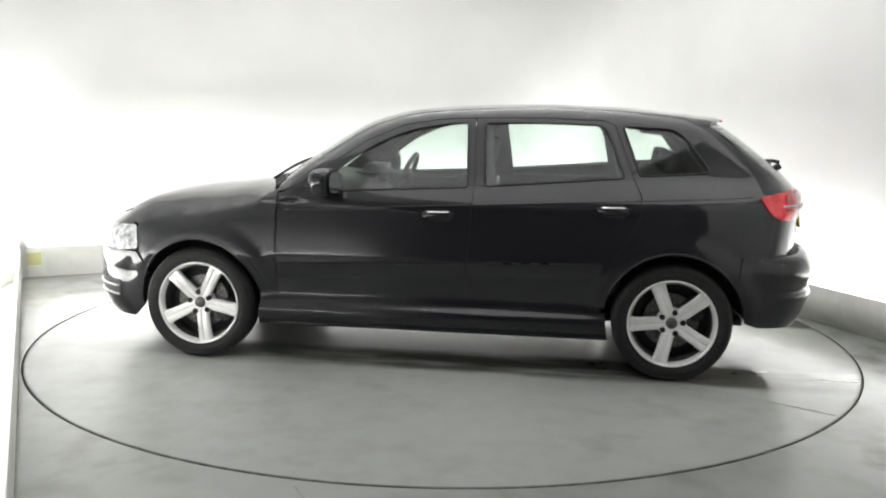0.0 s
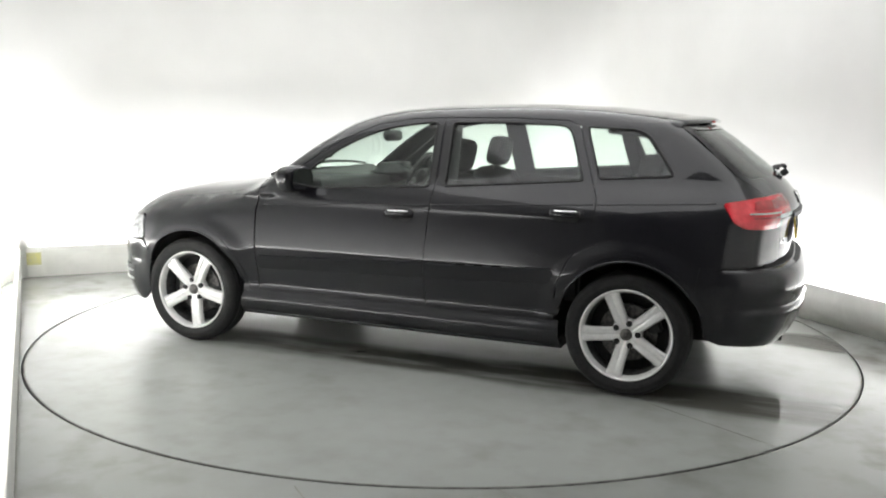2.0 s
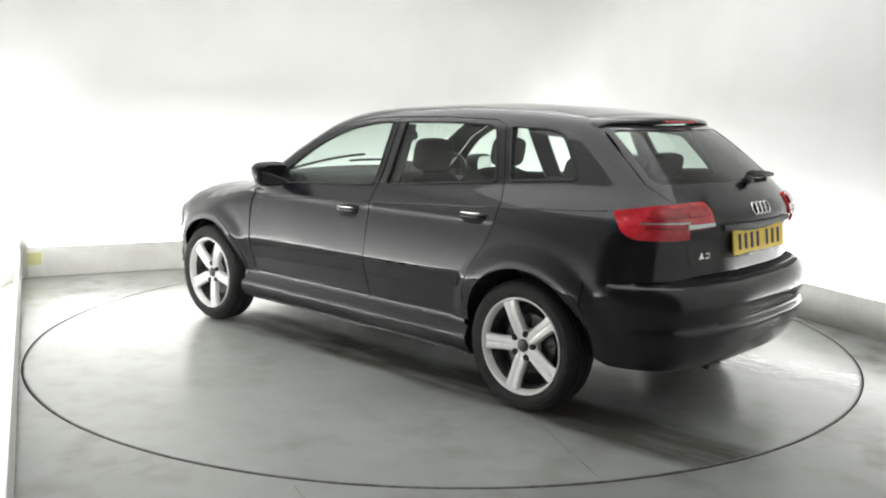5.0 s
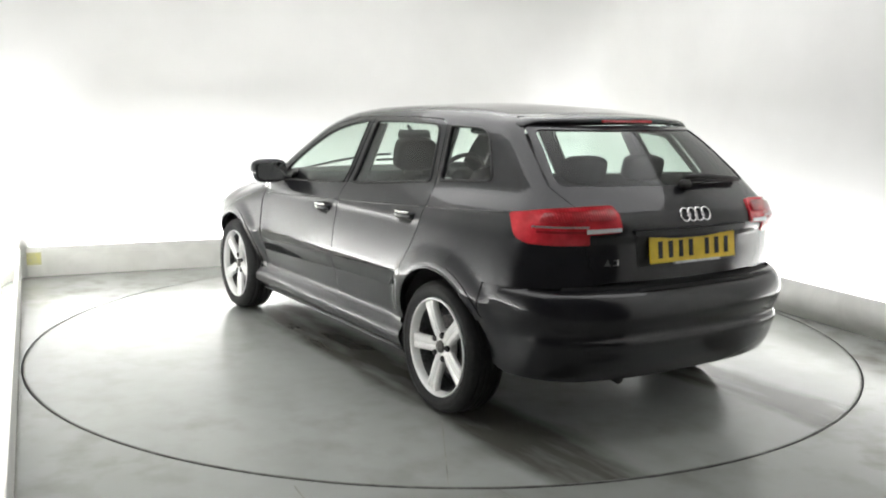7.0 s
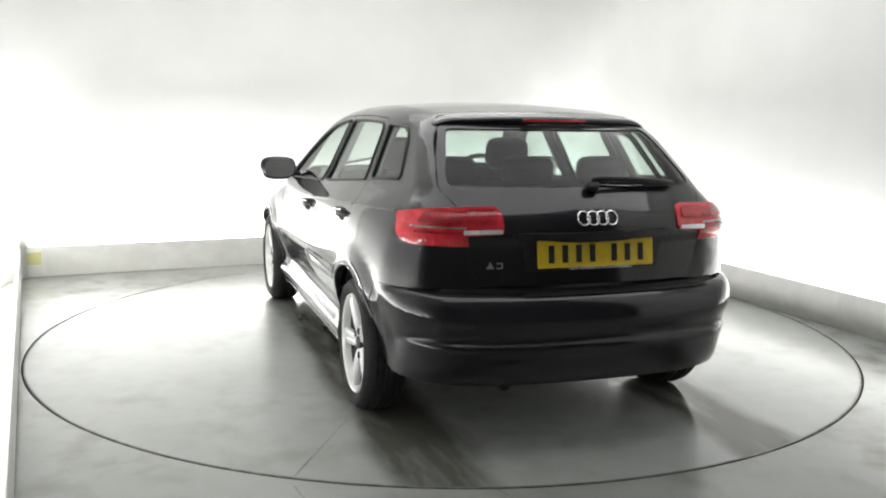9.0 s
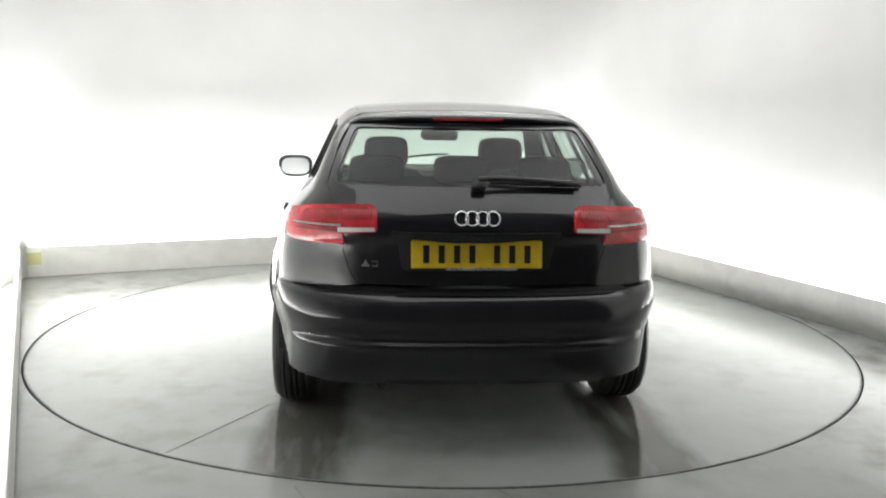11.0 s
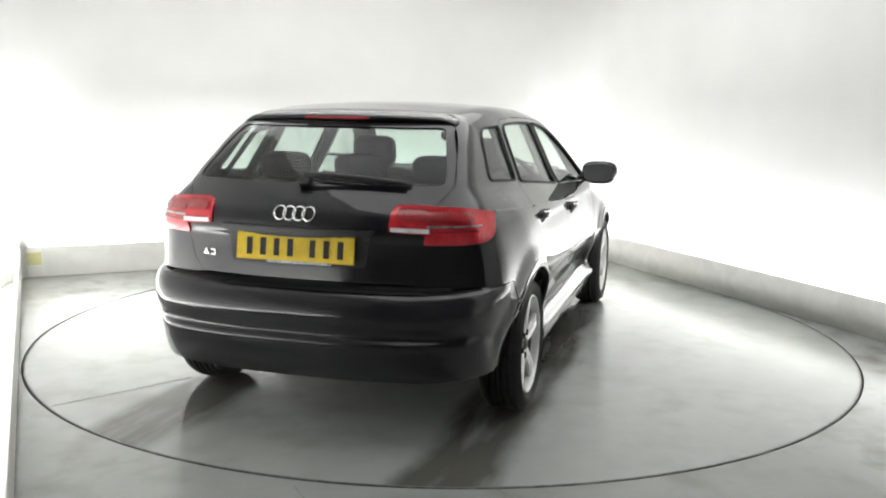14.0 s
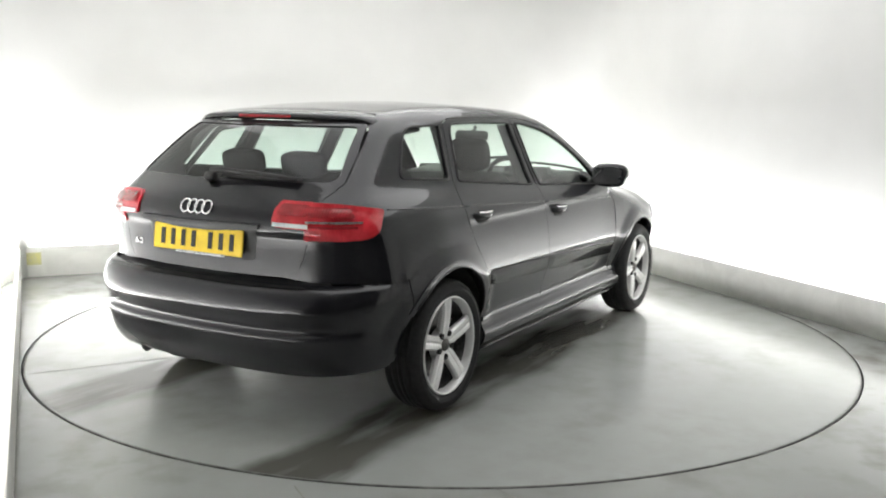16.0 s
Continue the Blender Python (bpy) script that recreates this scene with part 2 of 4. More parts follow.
def curve(pts):
    """A smooth curve through (x, y) pairs: monotone cubic."""
    xs, ys = np.array(sorted(pts)).T
    dlt = np.diff(ys) / np.diff(xs)
    m = np.concatenate(([dlt[0]], np.where(dlt[:-1] * dlt[1:] > 0, 2 * dlt[:-1] * dlt[1:] / np.where(np.abs(dlt[:-1] + dlt[1:]) < 1e-9, 1, dlt[:-1] + dlt[1:]), 0), [dlt[-1]]))

    def at(x):
        x = np.asarray(x, float)
        i = np.clip(np.searchsorted(xs, x) - 1, 0, len(xs) - 2)
        h = xs[i + 1] - xs[i]
        u = np.clip((x - xs[i]) / h, 0, 1)
        inner = (ys[i] * (2 * u ** 3 - 3 * u ** 2 + 1) + h * m[i] * (u ** 3 - 2 * u ** 2 + u)
                 + ys[i + 1] * (3 * u ** 2 - 2 * u ** 3) + h * m[i + 1] * (u ** 3 - u ** 2))
        return inner + np.minimum(x - xs[0], 0) * m[0] + np.maximum(x - xs[-1], 0) * m[-1]
    return at


# heights along the centre line, widths, and the two ends
HOOD_Z = curve([(2.3, 0.54), (2.12, 0.70), (2.0, 0.79), (1.68, 0.892), (1.30, 0.938), (1.0, 0.975), (0.6, 1.0), (-2.2, 1.03)])
ROOF_Z = curve([(1.2, 0.855), (1.04, 0.955), (0.82, 1.095), (0.607, 1.222), (0.41, 1.32), (0.16, 1.38), (-0.15, 1.406), (-0.656, 1.419), (-0.986, 1.41), (-1.309, 1.384), (-1.7, 1.348)])
BELT_Z = curve([(1.2, 0.93), (0.6, 0.955), (0.0, 0.975), (-0.6, 1.015), (-1.2, 1.055), (-1.8, 1.09)])
SIDE_W = curve([(0.14, 0.745), (0.20, 0.815), (0.245, 0.852), (0.285, 0.864), (0.302, 0.860), (0.322, 0.843), (0.35, 0.826), (0.375, 0.818), (0.46, 0.838), (0.56, 0.866), (0.60, 0.873), (0.66, 0.8695), (0.74, 0.862), (0.82, 0.850), (0.90, 0.832), (0.98, 0.793), (1.08, 0.75)])
PLAN_W = curve([(2.3, -0.30), (2.1, -0.19), (1.9, -0.09), (1.72, -0.03), (1.52, 0.014), (1.2, 0.020), (0.6, 0.0), (-0.8, 0.0), (-1.3, 0.006), (-1.6, -0.022), (-1.85, -0.075), (-2.1, -0.16)])
GATE_X = curve([(0.2, -1.95), (0.66, -2.005), (0.80, -2.008), (0.92, -2.018), (0.97, -2.008), (1.02, -1.98), (1.07, -1.935), (1.20, -1.775), (1.345, -1.58), (1.42, -1.475)])
BUMP_X = curve([(0.2, -1.92), (0.27, -2.005), (0.34, -2.052), (0.42, -2.080), (0.446, -2.090), (0.458, -2.086), (0.470, -2.073), (0.50, -2.076), (0.53, -2.090), (0.56, -2.098), (0.59, -2.095), (0.62, -2.084), (0.65, -2.064), (0.675, -2.04), (0.70, -2.02)])
NOSE_X = curve([(0.15, 2.02), (0.22, 2.10), (0.35, 2.145), (0.50, 2.15), (0.62, 2.135), (0.70, 2.10), (0.8, 1.98)])


def flare(x, z):
    """How far the wings swell out towards the wheel arches."""
    out = 0.0
    for cx, r0 in ((1.289, 0.365), (-1.289, 0.372)):
        r = np.hypot(x - cx, (z - 0.325) * 1.03)
        k = np.clip((r0 + 0.115 - r) / 0.095, 0, 1)
        out = out + 0.017 * k * k * (3 - 2 * k)
    return out * np.clip((z - 0.30) / 0.15, 0, 1)


def lower_body(x, y, z):
    a = np.abs(y)
    drop = 0.055 * (a / 0.7) ** 2 + 0.045 * np.clip((a - 0.5) / 0.3, 0, 1) ** 2 * np.clip((x - 0.6) / 0.8, 0, 1)
    top = z - HOOD_Z(x) + drop * np.clip((x - 0.2) / 0.6, 0, 1)
    ends = np.clip((np.abs(x) - 1.30) / 0.25, 0, 1)
    side = a - SIDE_W(z + ends * np.maximum(0.45 - z, 0) * 0.85) - PLAN_W(x) - flare(x, z) + np.clip((x - 1.0), 0, 1) * np.clip(z - 0.7, 0, 1) * 0.15
    up = np.clip((z - 0.96) / 0.10, 0, 1)
    up = up * up * (3 - 2 * up)
    rear = GATE_X(z) + (1 - up) * 0.17 * (a / 0.75) ** 2.6 + up * 0.13 * (a / 0.6) ** 2 - x
    front = x - NOSE_X(z) + 0.24 * (a / 0.75) ** 2.4
    f = smax(smax(top, side, 0.10), front, 0.12)
    return smax(f, rear, 0.12)


def lamp_body(x, y, z):
    a = np.abs(y)
    zl = np.minimum(z, 0.93)
    side = a - SIDE_W(np.minimum(z, 0.90)) - PLAN_W(x) + np.maximum(z - 0.90, 0) * 0.35
    rear = GATE_X(zl) + np.maximum(z - 0.93, 0) * 0.45 + 0.17 * (a / 0.75) ** 2.6 - x
    return np.minimum(smax(side, rear, 0.14), smin(lower_body(x, y, z), greenhouse(x, y, z), 0.05))


def bumper_body(x, y, z):
    a = np.abs(y)
    side = a - SIDE_W(z + np.maximum(0.45 - z, 0) * 0.85) - PLAN_W(x) - flare(x, z) - 0.002
    rear = BUMP_X(z) - 0.008 + 0.155 * (a / 0.75) ** 3 - x
    return smax(smax(side, rear, 0.14), smax(z - 0.672, x + 1.655, 0.02), 0.035)


def greenhouse(x, y, z):
    a = np.abs(y)
    sweep = x + 0.09 * (a / 0.7) ** 2 * np.clip((x + 0.3) / 0.7, 0, 1)
    roof = (z - ROOF_Z(sweep) - 0.020 * np.clip((1.1 - x) / 0.5, 0, 1) + 0.034 * (a / 0.6) ** 2) * np.where(x > 0.3, 0.87, 1.0)
    taper = 0.072 * np.clip((-0.7 - x) / 1.05, 0, 2) ** 1.6 - 0.05 * np.clip(x, 0, 0.7)
    side = (a - (0.797 - 0.49 * (z - 0.95)) + taper) * 0.9
    rear = (GATE_X(z) + 0.13 * (a / 0.6) ** 2 - x) * 0.75
    return np.maximum(smax(smax(roof, side, 0.09), rear, 0.10), 0.90 - z)


def body(x, y, z):
    return np.minimum(smin(lower_body(x, y, z), greenhouse(x, y, z), 0.05), bumper_body(x, y, z))


L_REAR, L_FRONT, FAN = 1.66, 1.62, 0.7
QUARTER = FAN * math.pi / 2


def q_of(x, y):
    """Way round the car at a place: 0 at the middle of the tail, positive on the car's left side."""
    a = abs(y)
    if x < -L_REAR:
        q = QUARTER - FAN * math.atan2(-L_REAR - x, a)
    elif x > L_FRONT:
        q = QUARTER + L_REAR + L_FRONT + FAN * math.atan2(x - L_FRONT, a)
    else:
        q = QUARTER + L_REAR + x
    return q if y >= 0 else -q


def lift_side(q, z, f=None, offset=0.0):
    """Places on the surface, looked up sideways from the car's spine."""
    f = f or body
    q, z = np.asarray(q, float), np.asarray(z, float)
    a, sg = np.abs(q), np.where(q >= 0, 1.0, -1.0)
    rear, front = np.maximum(QUARTER - a, 0) / FAN, np.maximum(a - QUARTER - L_REAR - L_FRONT, 0) / FAN
    ox = np.clip(a - QUARTER - L_REAR, -L_REAR, L_FRONT)
    ang = rear + front
    dx, dy = np.where(rear > 0, -1, 1) * np.sin(ang), sg * np.cos(ang)
    return cast(f, np.stack([ox, 0 * ox, z]), np.stack([dx, dy, 0 * dx]), 1.2, offset)


def lift_top(x, y, f=None, offset=0.0):
    x, y = np.asarray(x, float), np.asarray(y, float)
    return cast(f or body, np.stack([x, y, 0 * x + 0.3]), np.stack([0 * x, 0 * x, 0 * x + 1]), 1.3, offset)


def cast(f, o, d, far, offset):
    rs = np.linspace(far, 0.02, 50)
    vals = np.array([f(*(o + d * r)) for r in rs]) + 0.0
    inside = vals < 0
    first = np.where(inside.any(0), inside.argmax(0), np.argmin(vals, 0))
    lo, hi = rs[first], rs[np.maximum(first - 1, 0)]
    for _ in range(16):
        mid = (lo + hi) / 2
        ins = f(*(o + d * mid)) < 0
        lo, hi = np.where(ins, mid, lo), np.where(ins, hi, mid)
    p = o + d * lo
    e = 0.004
    n = np.stack([f(p[0] + e, p[1], p[2]) - f(p[0] - e, p[1], p[2]), f(p[0], p[1] + e, p[2]) - f(p[0], p[1] - e, p[2]), f(p[0], p[1], p[2] + e) - f(p[0], p[1], p[2] - e)])
    n /= np.maximum(np.linalg.norm(n, axis=0), 1e-9)
    return (p + n * offset).T, n.T


# ---- panels cut out of the car's surface ----


def e_of(x, y):
    """Way along the flank: x itself beside the car, running on round the corners of tail and nose."""
    return abs(q_of(x, y)) - QUARTER - L_REAR


def flank(side):
    return lambda e, z, offset=0.0: lift_side(side * (np.asarray(e) + QUARTER + L_REAR), z, None, offset)


def round_all(q, z, offset=0.0):
    return lift_side(q, z, None, offset)


def lift_rear(y, z, offset=0.0, f=None):
    y, z = np.asarray(y, float), np.asarray(z, float)
    return cast(f or body, np.stack([0 * y - 1.0, y, z]), np.stack([0 * y - 1, 0 * y, 0 * y]), 1.3, offset)


def gate_body(x, y, z):
    return smin(lower_body(x, y, z), greenhouse(x, y, z), 0.05)


def lift_gate(y, z, offset=0.0):
    return lift_rear(y, z, offset, gate_body)


def lift_lamp(y, z, offset=0.0):
    return lift_rear(y, z, offset, lamp_body)


def lamp_flank(side):
    return lambda e, z, offset=0.0: lift_side(side * (np.asarray(e) + QUARTER + L_REAR), z, lamp_body, offset)


def tilted(lift, z0, z1, e0, e1):
    """A strip on the surface that leans out towards its top edge and fades out at its ends."""
    def at(e, z, offset=0.0):
        e, z = np.asarray(e), np.asarray(z)
        k = np.clip((z - z0) / (z1 - z0), 0, 1)
        fade = np.clip(np.minimum(e - e0, e1 - e) / 0.035, 0.02, 1)
        P, N = lift(e, z, 0.0)
        P = P + N * (offset * (0.3 + 0.7 * k) * fade)[:, None]
        N = N + np.array([0, 0, -0.28])
        return P, N / np.linalg.norm(N, axis=1)[:, None]
    return at


def resample(pts, h, closed=True):
    out = []
    pts = [np.array(p, float) for p in pts]
    for a, b in zip(pts, pts[1:] + pts[:1] if closed else pts[1:]):
        n = max(1, int(np.ceil(np.linalg.norm(b - a) / h)))
        out += [a + (b - a) * i / n for i in range(n)]
    return np.array(out if closed else out + [pts[-1]])


def rounded(pts, r):
    """A polygon with its corners rounded; r is one radius or one for each corner."""
    n = len(pts)
    rs = r if isinstance(r, (list, tuple)) else [r] * n
    out = []
    for i in range(n):
        p, a, b = (np.array(pts[j % n], float) for j in (i, i - 1, i + 1))
        k = min(rs[i], 0.45 * np.linalg.norm(a - p), 0.45 * np.linalg.norm(b - p))
        if k < 1e-4:
            out.append(tuple(p))
            continue
        p0, p1 = p + (a - p) / np.linalg.norm(a - p) * k, p + (b - p) / np.linalg.norm(b - p) * k
        for u in np.linspace(0, 1, 6):
            out.append(tuple((1 - u) ** 2 * p0 + 2 * u * (1 - u) * p + u * u * p1))
    return out


def inside(poly, pts):
    x, y = pts[:, 0], pts[:, 1]
    res = np.zeros(len(pts), bool)
    for (x0, y0), (x1, y1) in zip(poly, np.roll(poly, -1, axis=0)):
        cross = ((y0 > y) != (y1 > y)) & (x < (x1 - x0) * (y - y0) / (y1 - y0 + 1e-15) + x0)
        res ^= cross
    return res


def near(poly, pts):
    best = np.full(len(pts), 9.0)
    for i in range(0, len(poly), 64):
        c = poly[i:i + 64]
        best = np.minimum(best, np.hypot(pts[:, None, 0] - c[None, :, 0], pts[:, None, 1] - c[None, :, 1]).min(1))
    return best


def panel(name, outline, lift, mat, parent, h=0.03, holes=(), flange=0.012, offset=0.0, label=""):
    """A sheet of bodywork or glass: an outline in the lift's two coordinates, with holes, its rim turned in."""
    loops = [resample(o, h) for o in (outline, *holes)]
    allp = np.concatenate(loops)
    lo, hi = allp.min(0), allp.max(0)
    g = np.stack(np.meshgrid(np.arange(lo[0] + h / 2, hi[0], h), np.arange(lo[1] + h / 2, hi[1], h)), -1).reshape(-1, 2)
    keep = inside(loops[0], g)
    for hole in loops[1:]:
        keep &= ~inside(hole, g)
    g = g[keep]
    g = g[near(allp, g) > 0.45 * h]
    pts = np.concatenate([allp, g])
    edges, k = [], 0
    for lp in loops:
        edges += [(k + i, k + (i + 1) % len(lp)) for i in range(len(lp))]
        k += len(lp)
    v2, e2, f2, *_ = geometry.delaunay_2d_cdt([Vector(p) for p in pts], edges, [], 0, 1e-6)
    v2 = np.array([tuple(v) for v in v2])
    f2 = [tuple(f) for f in f2]
    mid = np.array([v2[list(f)].mean(0) for f in f2])
    ok = inside(loops[0], mid)
    for hole in loops[1:]:
        ok &= ~inside(hole, mid)
    f2 = [f for f, o in zip(f2, ok) if o]
    P, N = lift(v2[:, 0], v2[:, 1], offset)
    tri = np.array(f2)
    fn = np.cross(P[tri[:, 1]] - P[tri[:, 0]], P[tri[:, 2]] - P[tri[:, 0]])
    flip = (fn * N[tri].sum(1)).sum(1) < 0
    faces = [tuple(f[::-1]) if fl else tuple(f) for f, fl in zip(f2, flip)]
    verts, normals = [tuple(p) for p in P], [tuple(n) for n in N]
    if flange:
        count = {}
        for f in faces:
            for a, b in zip(f, f[1:] + f[:1]):
                count[(a, b)] = 1
        rim = [(a, b) for (a, b) in count if (b, a) not in count]
        top, low = {}, {}
        for a in {v for e in rim for v in e}:
            top[a] = len(verts)
            verts.append(tuple(P[a]))
            low[a] = len(verts)
            verts.append(tuple(P[a] - N[a] * flange))
            normals += [(0, 0, 0), (0, 0, 0)]
        faces += [(top[b], top[a], low[a], low[b]) for a, b in rim]
    me = bpy.data.meshes.new(name)
    me.from_pydata(verts, [], faces)
    me.materials.append(mat)
    me.shade_smooth()
    me.normals_split_custom_set_from_vertices(normals)
    ob = new(name, me)
    ob.parent = parent
    return tagged(ob, label)


def mirror_pts(pts):
    return [(-a, b) for a, b in pts]


def arc(cx, cz, r, a0, a1, n=16):
    return [(cx + r * math.cos(radians(a)), cz + r * math.sin(radians(a))) for a in np.linspace(a0, a1, n)]


def lathe(profile, n=48, axis_y=True):
    """A turned shape: (radius, y) pairs spun about the y axis."""
    bm = bmesh.new()
    rings = []
    for r, y in profile:
        rings.append([bm.verts.new((r * math.cos(2 * math.pi * i / n), y, r * math.sin(2 * math.pi * i / n))) for i in range(n)])
    for a, b in zip(rings, rings[1:]):
        for i in range(n):
            bm.faces.new((a[i], a[(i + 1) % n], b[(i + 1) % n], b[i]))
    bmesh.ops.recalc_face_normals(bm, faces=bm.faces[:])
    return bm


def extruded(poly, y0, y1, bevel=0.0):
    """A prism: an (x, z) polygon from y0 to y1."""
    bm = bmesh.new()
    a = [bm.verts.new((x, y0, z)) for x, z in poly]
    b = [bm.verts.new((x, y1, z)) for x, z in poly]
    bm.faces.new(a)
    bm.faces.new(b[::-1])
    for i in range(len(poly)):
        j = (i + 1) % len(poly)
        bm.faces.new((a[i], a[j], b[j], b[i]))
    bmesh.ops.recalc_face_normals(bm, faces=bm.faces[:])
    if bevel:
        bmesh.ops.bevel(bm, geom=bm.edges[:], offset=bevel, segments=2, affect="EDGES", clamp_overlap=True)
    return bm


def soft_box(sx, sy, sz, bevel):
    bm = box_bm(-sx / 2, sx / 2, -sy / 2, sy / 2, -sz / 2, sz / 2)
    bmesh.ops.bevel(bm, geom=bm.edges[:], offset=bevel, segments=3, affect="EDGES", clamp_overlap=True)
    return bm


def puff(sx, sy, sz, p=0.5):
    """A padded block: a sphere swollen towards a box."""
    bm = bmesh.new()
    bmesh.ops.create_uvsphere(bm, u_segments=24, v_segments=16, radius=1.0)
    for v in bm.verts:
        v.co = Vector([math.copysign(abs(c) ** p, c) * h / 2 for c, h in zip(v.co, (sx, sy, sz))])
    return bm


def moved(bm, m):
    bmesh.ops.transform(bm, matrix=m, verts=bm.verts[:])
    return bm


def join(a, b):
    me = bpy.data.meshes.new("tmp")
    b.to_mesh(me)
    b.free()
    a.from_mesh(me)
    bpy.data.meshes.remove(me)
    return a


def tube(points, r, n=10):
    """A round rod along points."""
    bm = bmesh.new()
    pts = [Vector(p) for p in points]
    rings = []
    for i, p in enumerate(pts):
        d = (pts[min(i + 1, len(pts) - 1)] - pts[max(i - 1, 0)]).normalized()
        m = d.to_track_quat("Z", "Y").to_matrix()
        rings.append([bm.verts.new(p + m @ Vector((r * math.cos(2 * math.pi * k / n), r * math.sin(2 * math.pi * k / n), 0))) for k in range(n)])
    for a, b in zip(rings, rings[1:]):
        for k in range(n):
            bm.faces.new((a[k], a[(k + 1) % n], b[(k + 1) % n], b[k]))
    bm.faces.new(rings[0])
    bm.faces.new(rings[-1][::-1])
    bmesh.ops.recalc_face_normals(bm, faces=bm.faces[:])
    return bm


# ---- the car ----
car = tagged(new("car"), "black five-door hatchback car standing on the turntable", "car")

ARCH_F, ARCH_R = (1.289, 0.325, 0.352), (-1.289, 0.325, 0.362)
G = 0.0021  # half a shut line

# edge between the tailgate and the body, seen from behind: (y, z)
GATE_EDGE = [(0.435, 0.692), (0.49, 0.705), (0.518, 0.75), (0.538, 0.82), (0.552, 0.88), (0.560, 0.93), (0.568, 1.012), (0.596, 1.052), (0.612, 1.085), (0.580, 1.20), (0.522, 1.322)]
_P, _ = lift_gate(*np.array(GATE_EDGE).T)
GATE_E = [(e_of(p[0], p[1]) + 0.3 * G, p[2]) for p in _P]

# edge between the flank and roof or windscreen, from the windscreen's foot to the tail: (x, half width)
RAIL_Y = curve([(0.86, 0.690), (0.60, 0.625), (0.35, 0.565), (0.10, 0.515), (-0.2, 0.505), (-0.9, 0.505), (-1.40, 0.475)])
RAIL_X = np.linspace(0.86, -1.36, 60)
_P, _ = lift_top(RAIL_X, RAIL_Y(RAIL_X))
RAIL = [(p[0], p[2]) for p in _P]

# edge between wing and bonnet: (x, half width)
WING_X = np.linspace(1.80, 0.90, 24)
WING_Y = curve([(1.80, 0.60), (1.5, 0.68), (1.2, 0.705), (0.90, 0.70)])
_P, _ = lift_top(WING_X, WING_Y(WING_X))
WING = [(e_of(p[0], p[1]), p[2]) for p in _P]

DOOR_TOP = [(0.80, 0.948), (0.70, 1.000), (0.54, 1.110), (0.38, 1.220), (0.18, 1.308), (-0.02, 1.342), (-0.21, 1.352)]
DOOR_TOP_R = [(-0.21, 1.352), (-0.6, 1.358), (-0.90, 1.350), (-0.965, 1.328)]
SHUT_F = [(0.845, 0.93), (0.843, 0.75), (0.846, 0.53), (0.85, 0.352)]
SHUT_M = [(-0.215, 1.352), (-0.232, 1.0), (-0.226, 0.93), (-0.203, 0.56), (-0.20, 0.352)]
SHUT_R = [(-0.965, 1.328), (-1.065, 1.06), (-1.105, 0.97), (-1.108, 0.88), (-1.06, 0.77), (-0.985, 0.66), (-0.93, 0.53), (-0.918, 0.43), (-0.915, 0.352)]
GLASS_F = [(0.615, 0.950), (-0.195, 0.990), (-0.175, 1.328), (-0.04, 1.318), (0.15, 1.283), (0.35, 1.195), (0.50, 1.085), (0.605, 0.985)]
GLASS_R = [(-0.285, 0.996), (-1.020, 1.055), (-0.915, 1.326), (-0.6, 1.334), (-0.268, 1.328)]
GLASS_Q = [(-1.10, 1.066), (-1.465, 1.090), (-1.30, 1.312), (-1.005, 1.322)]


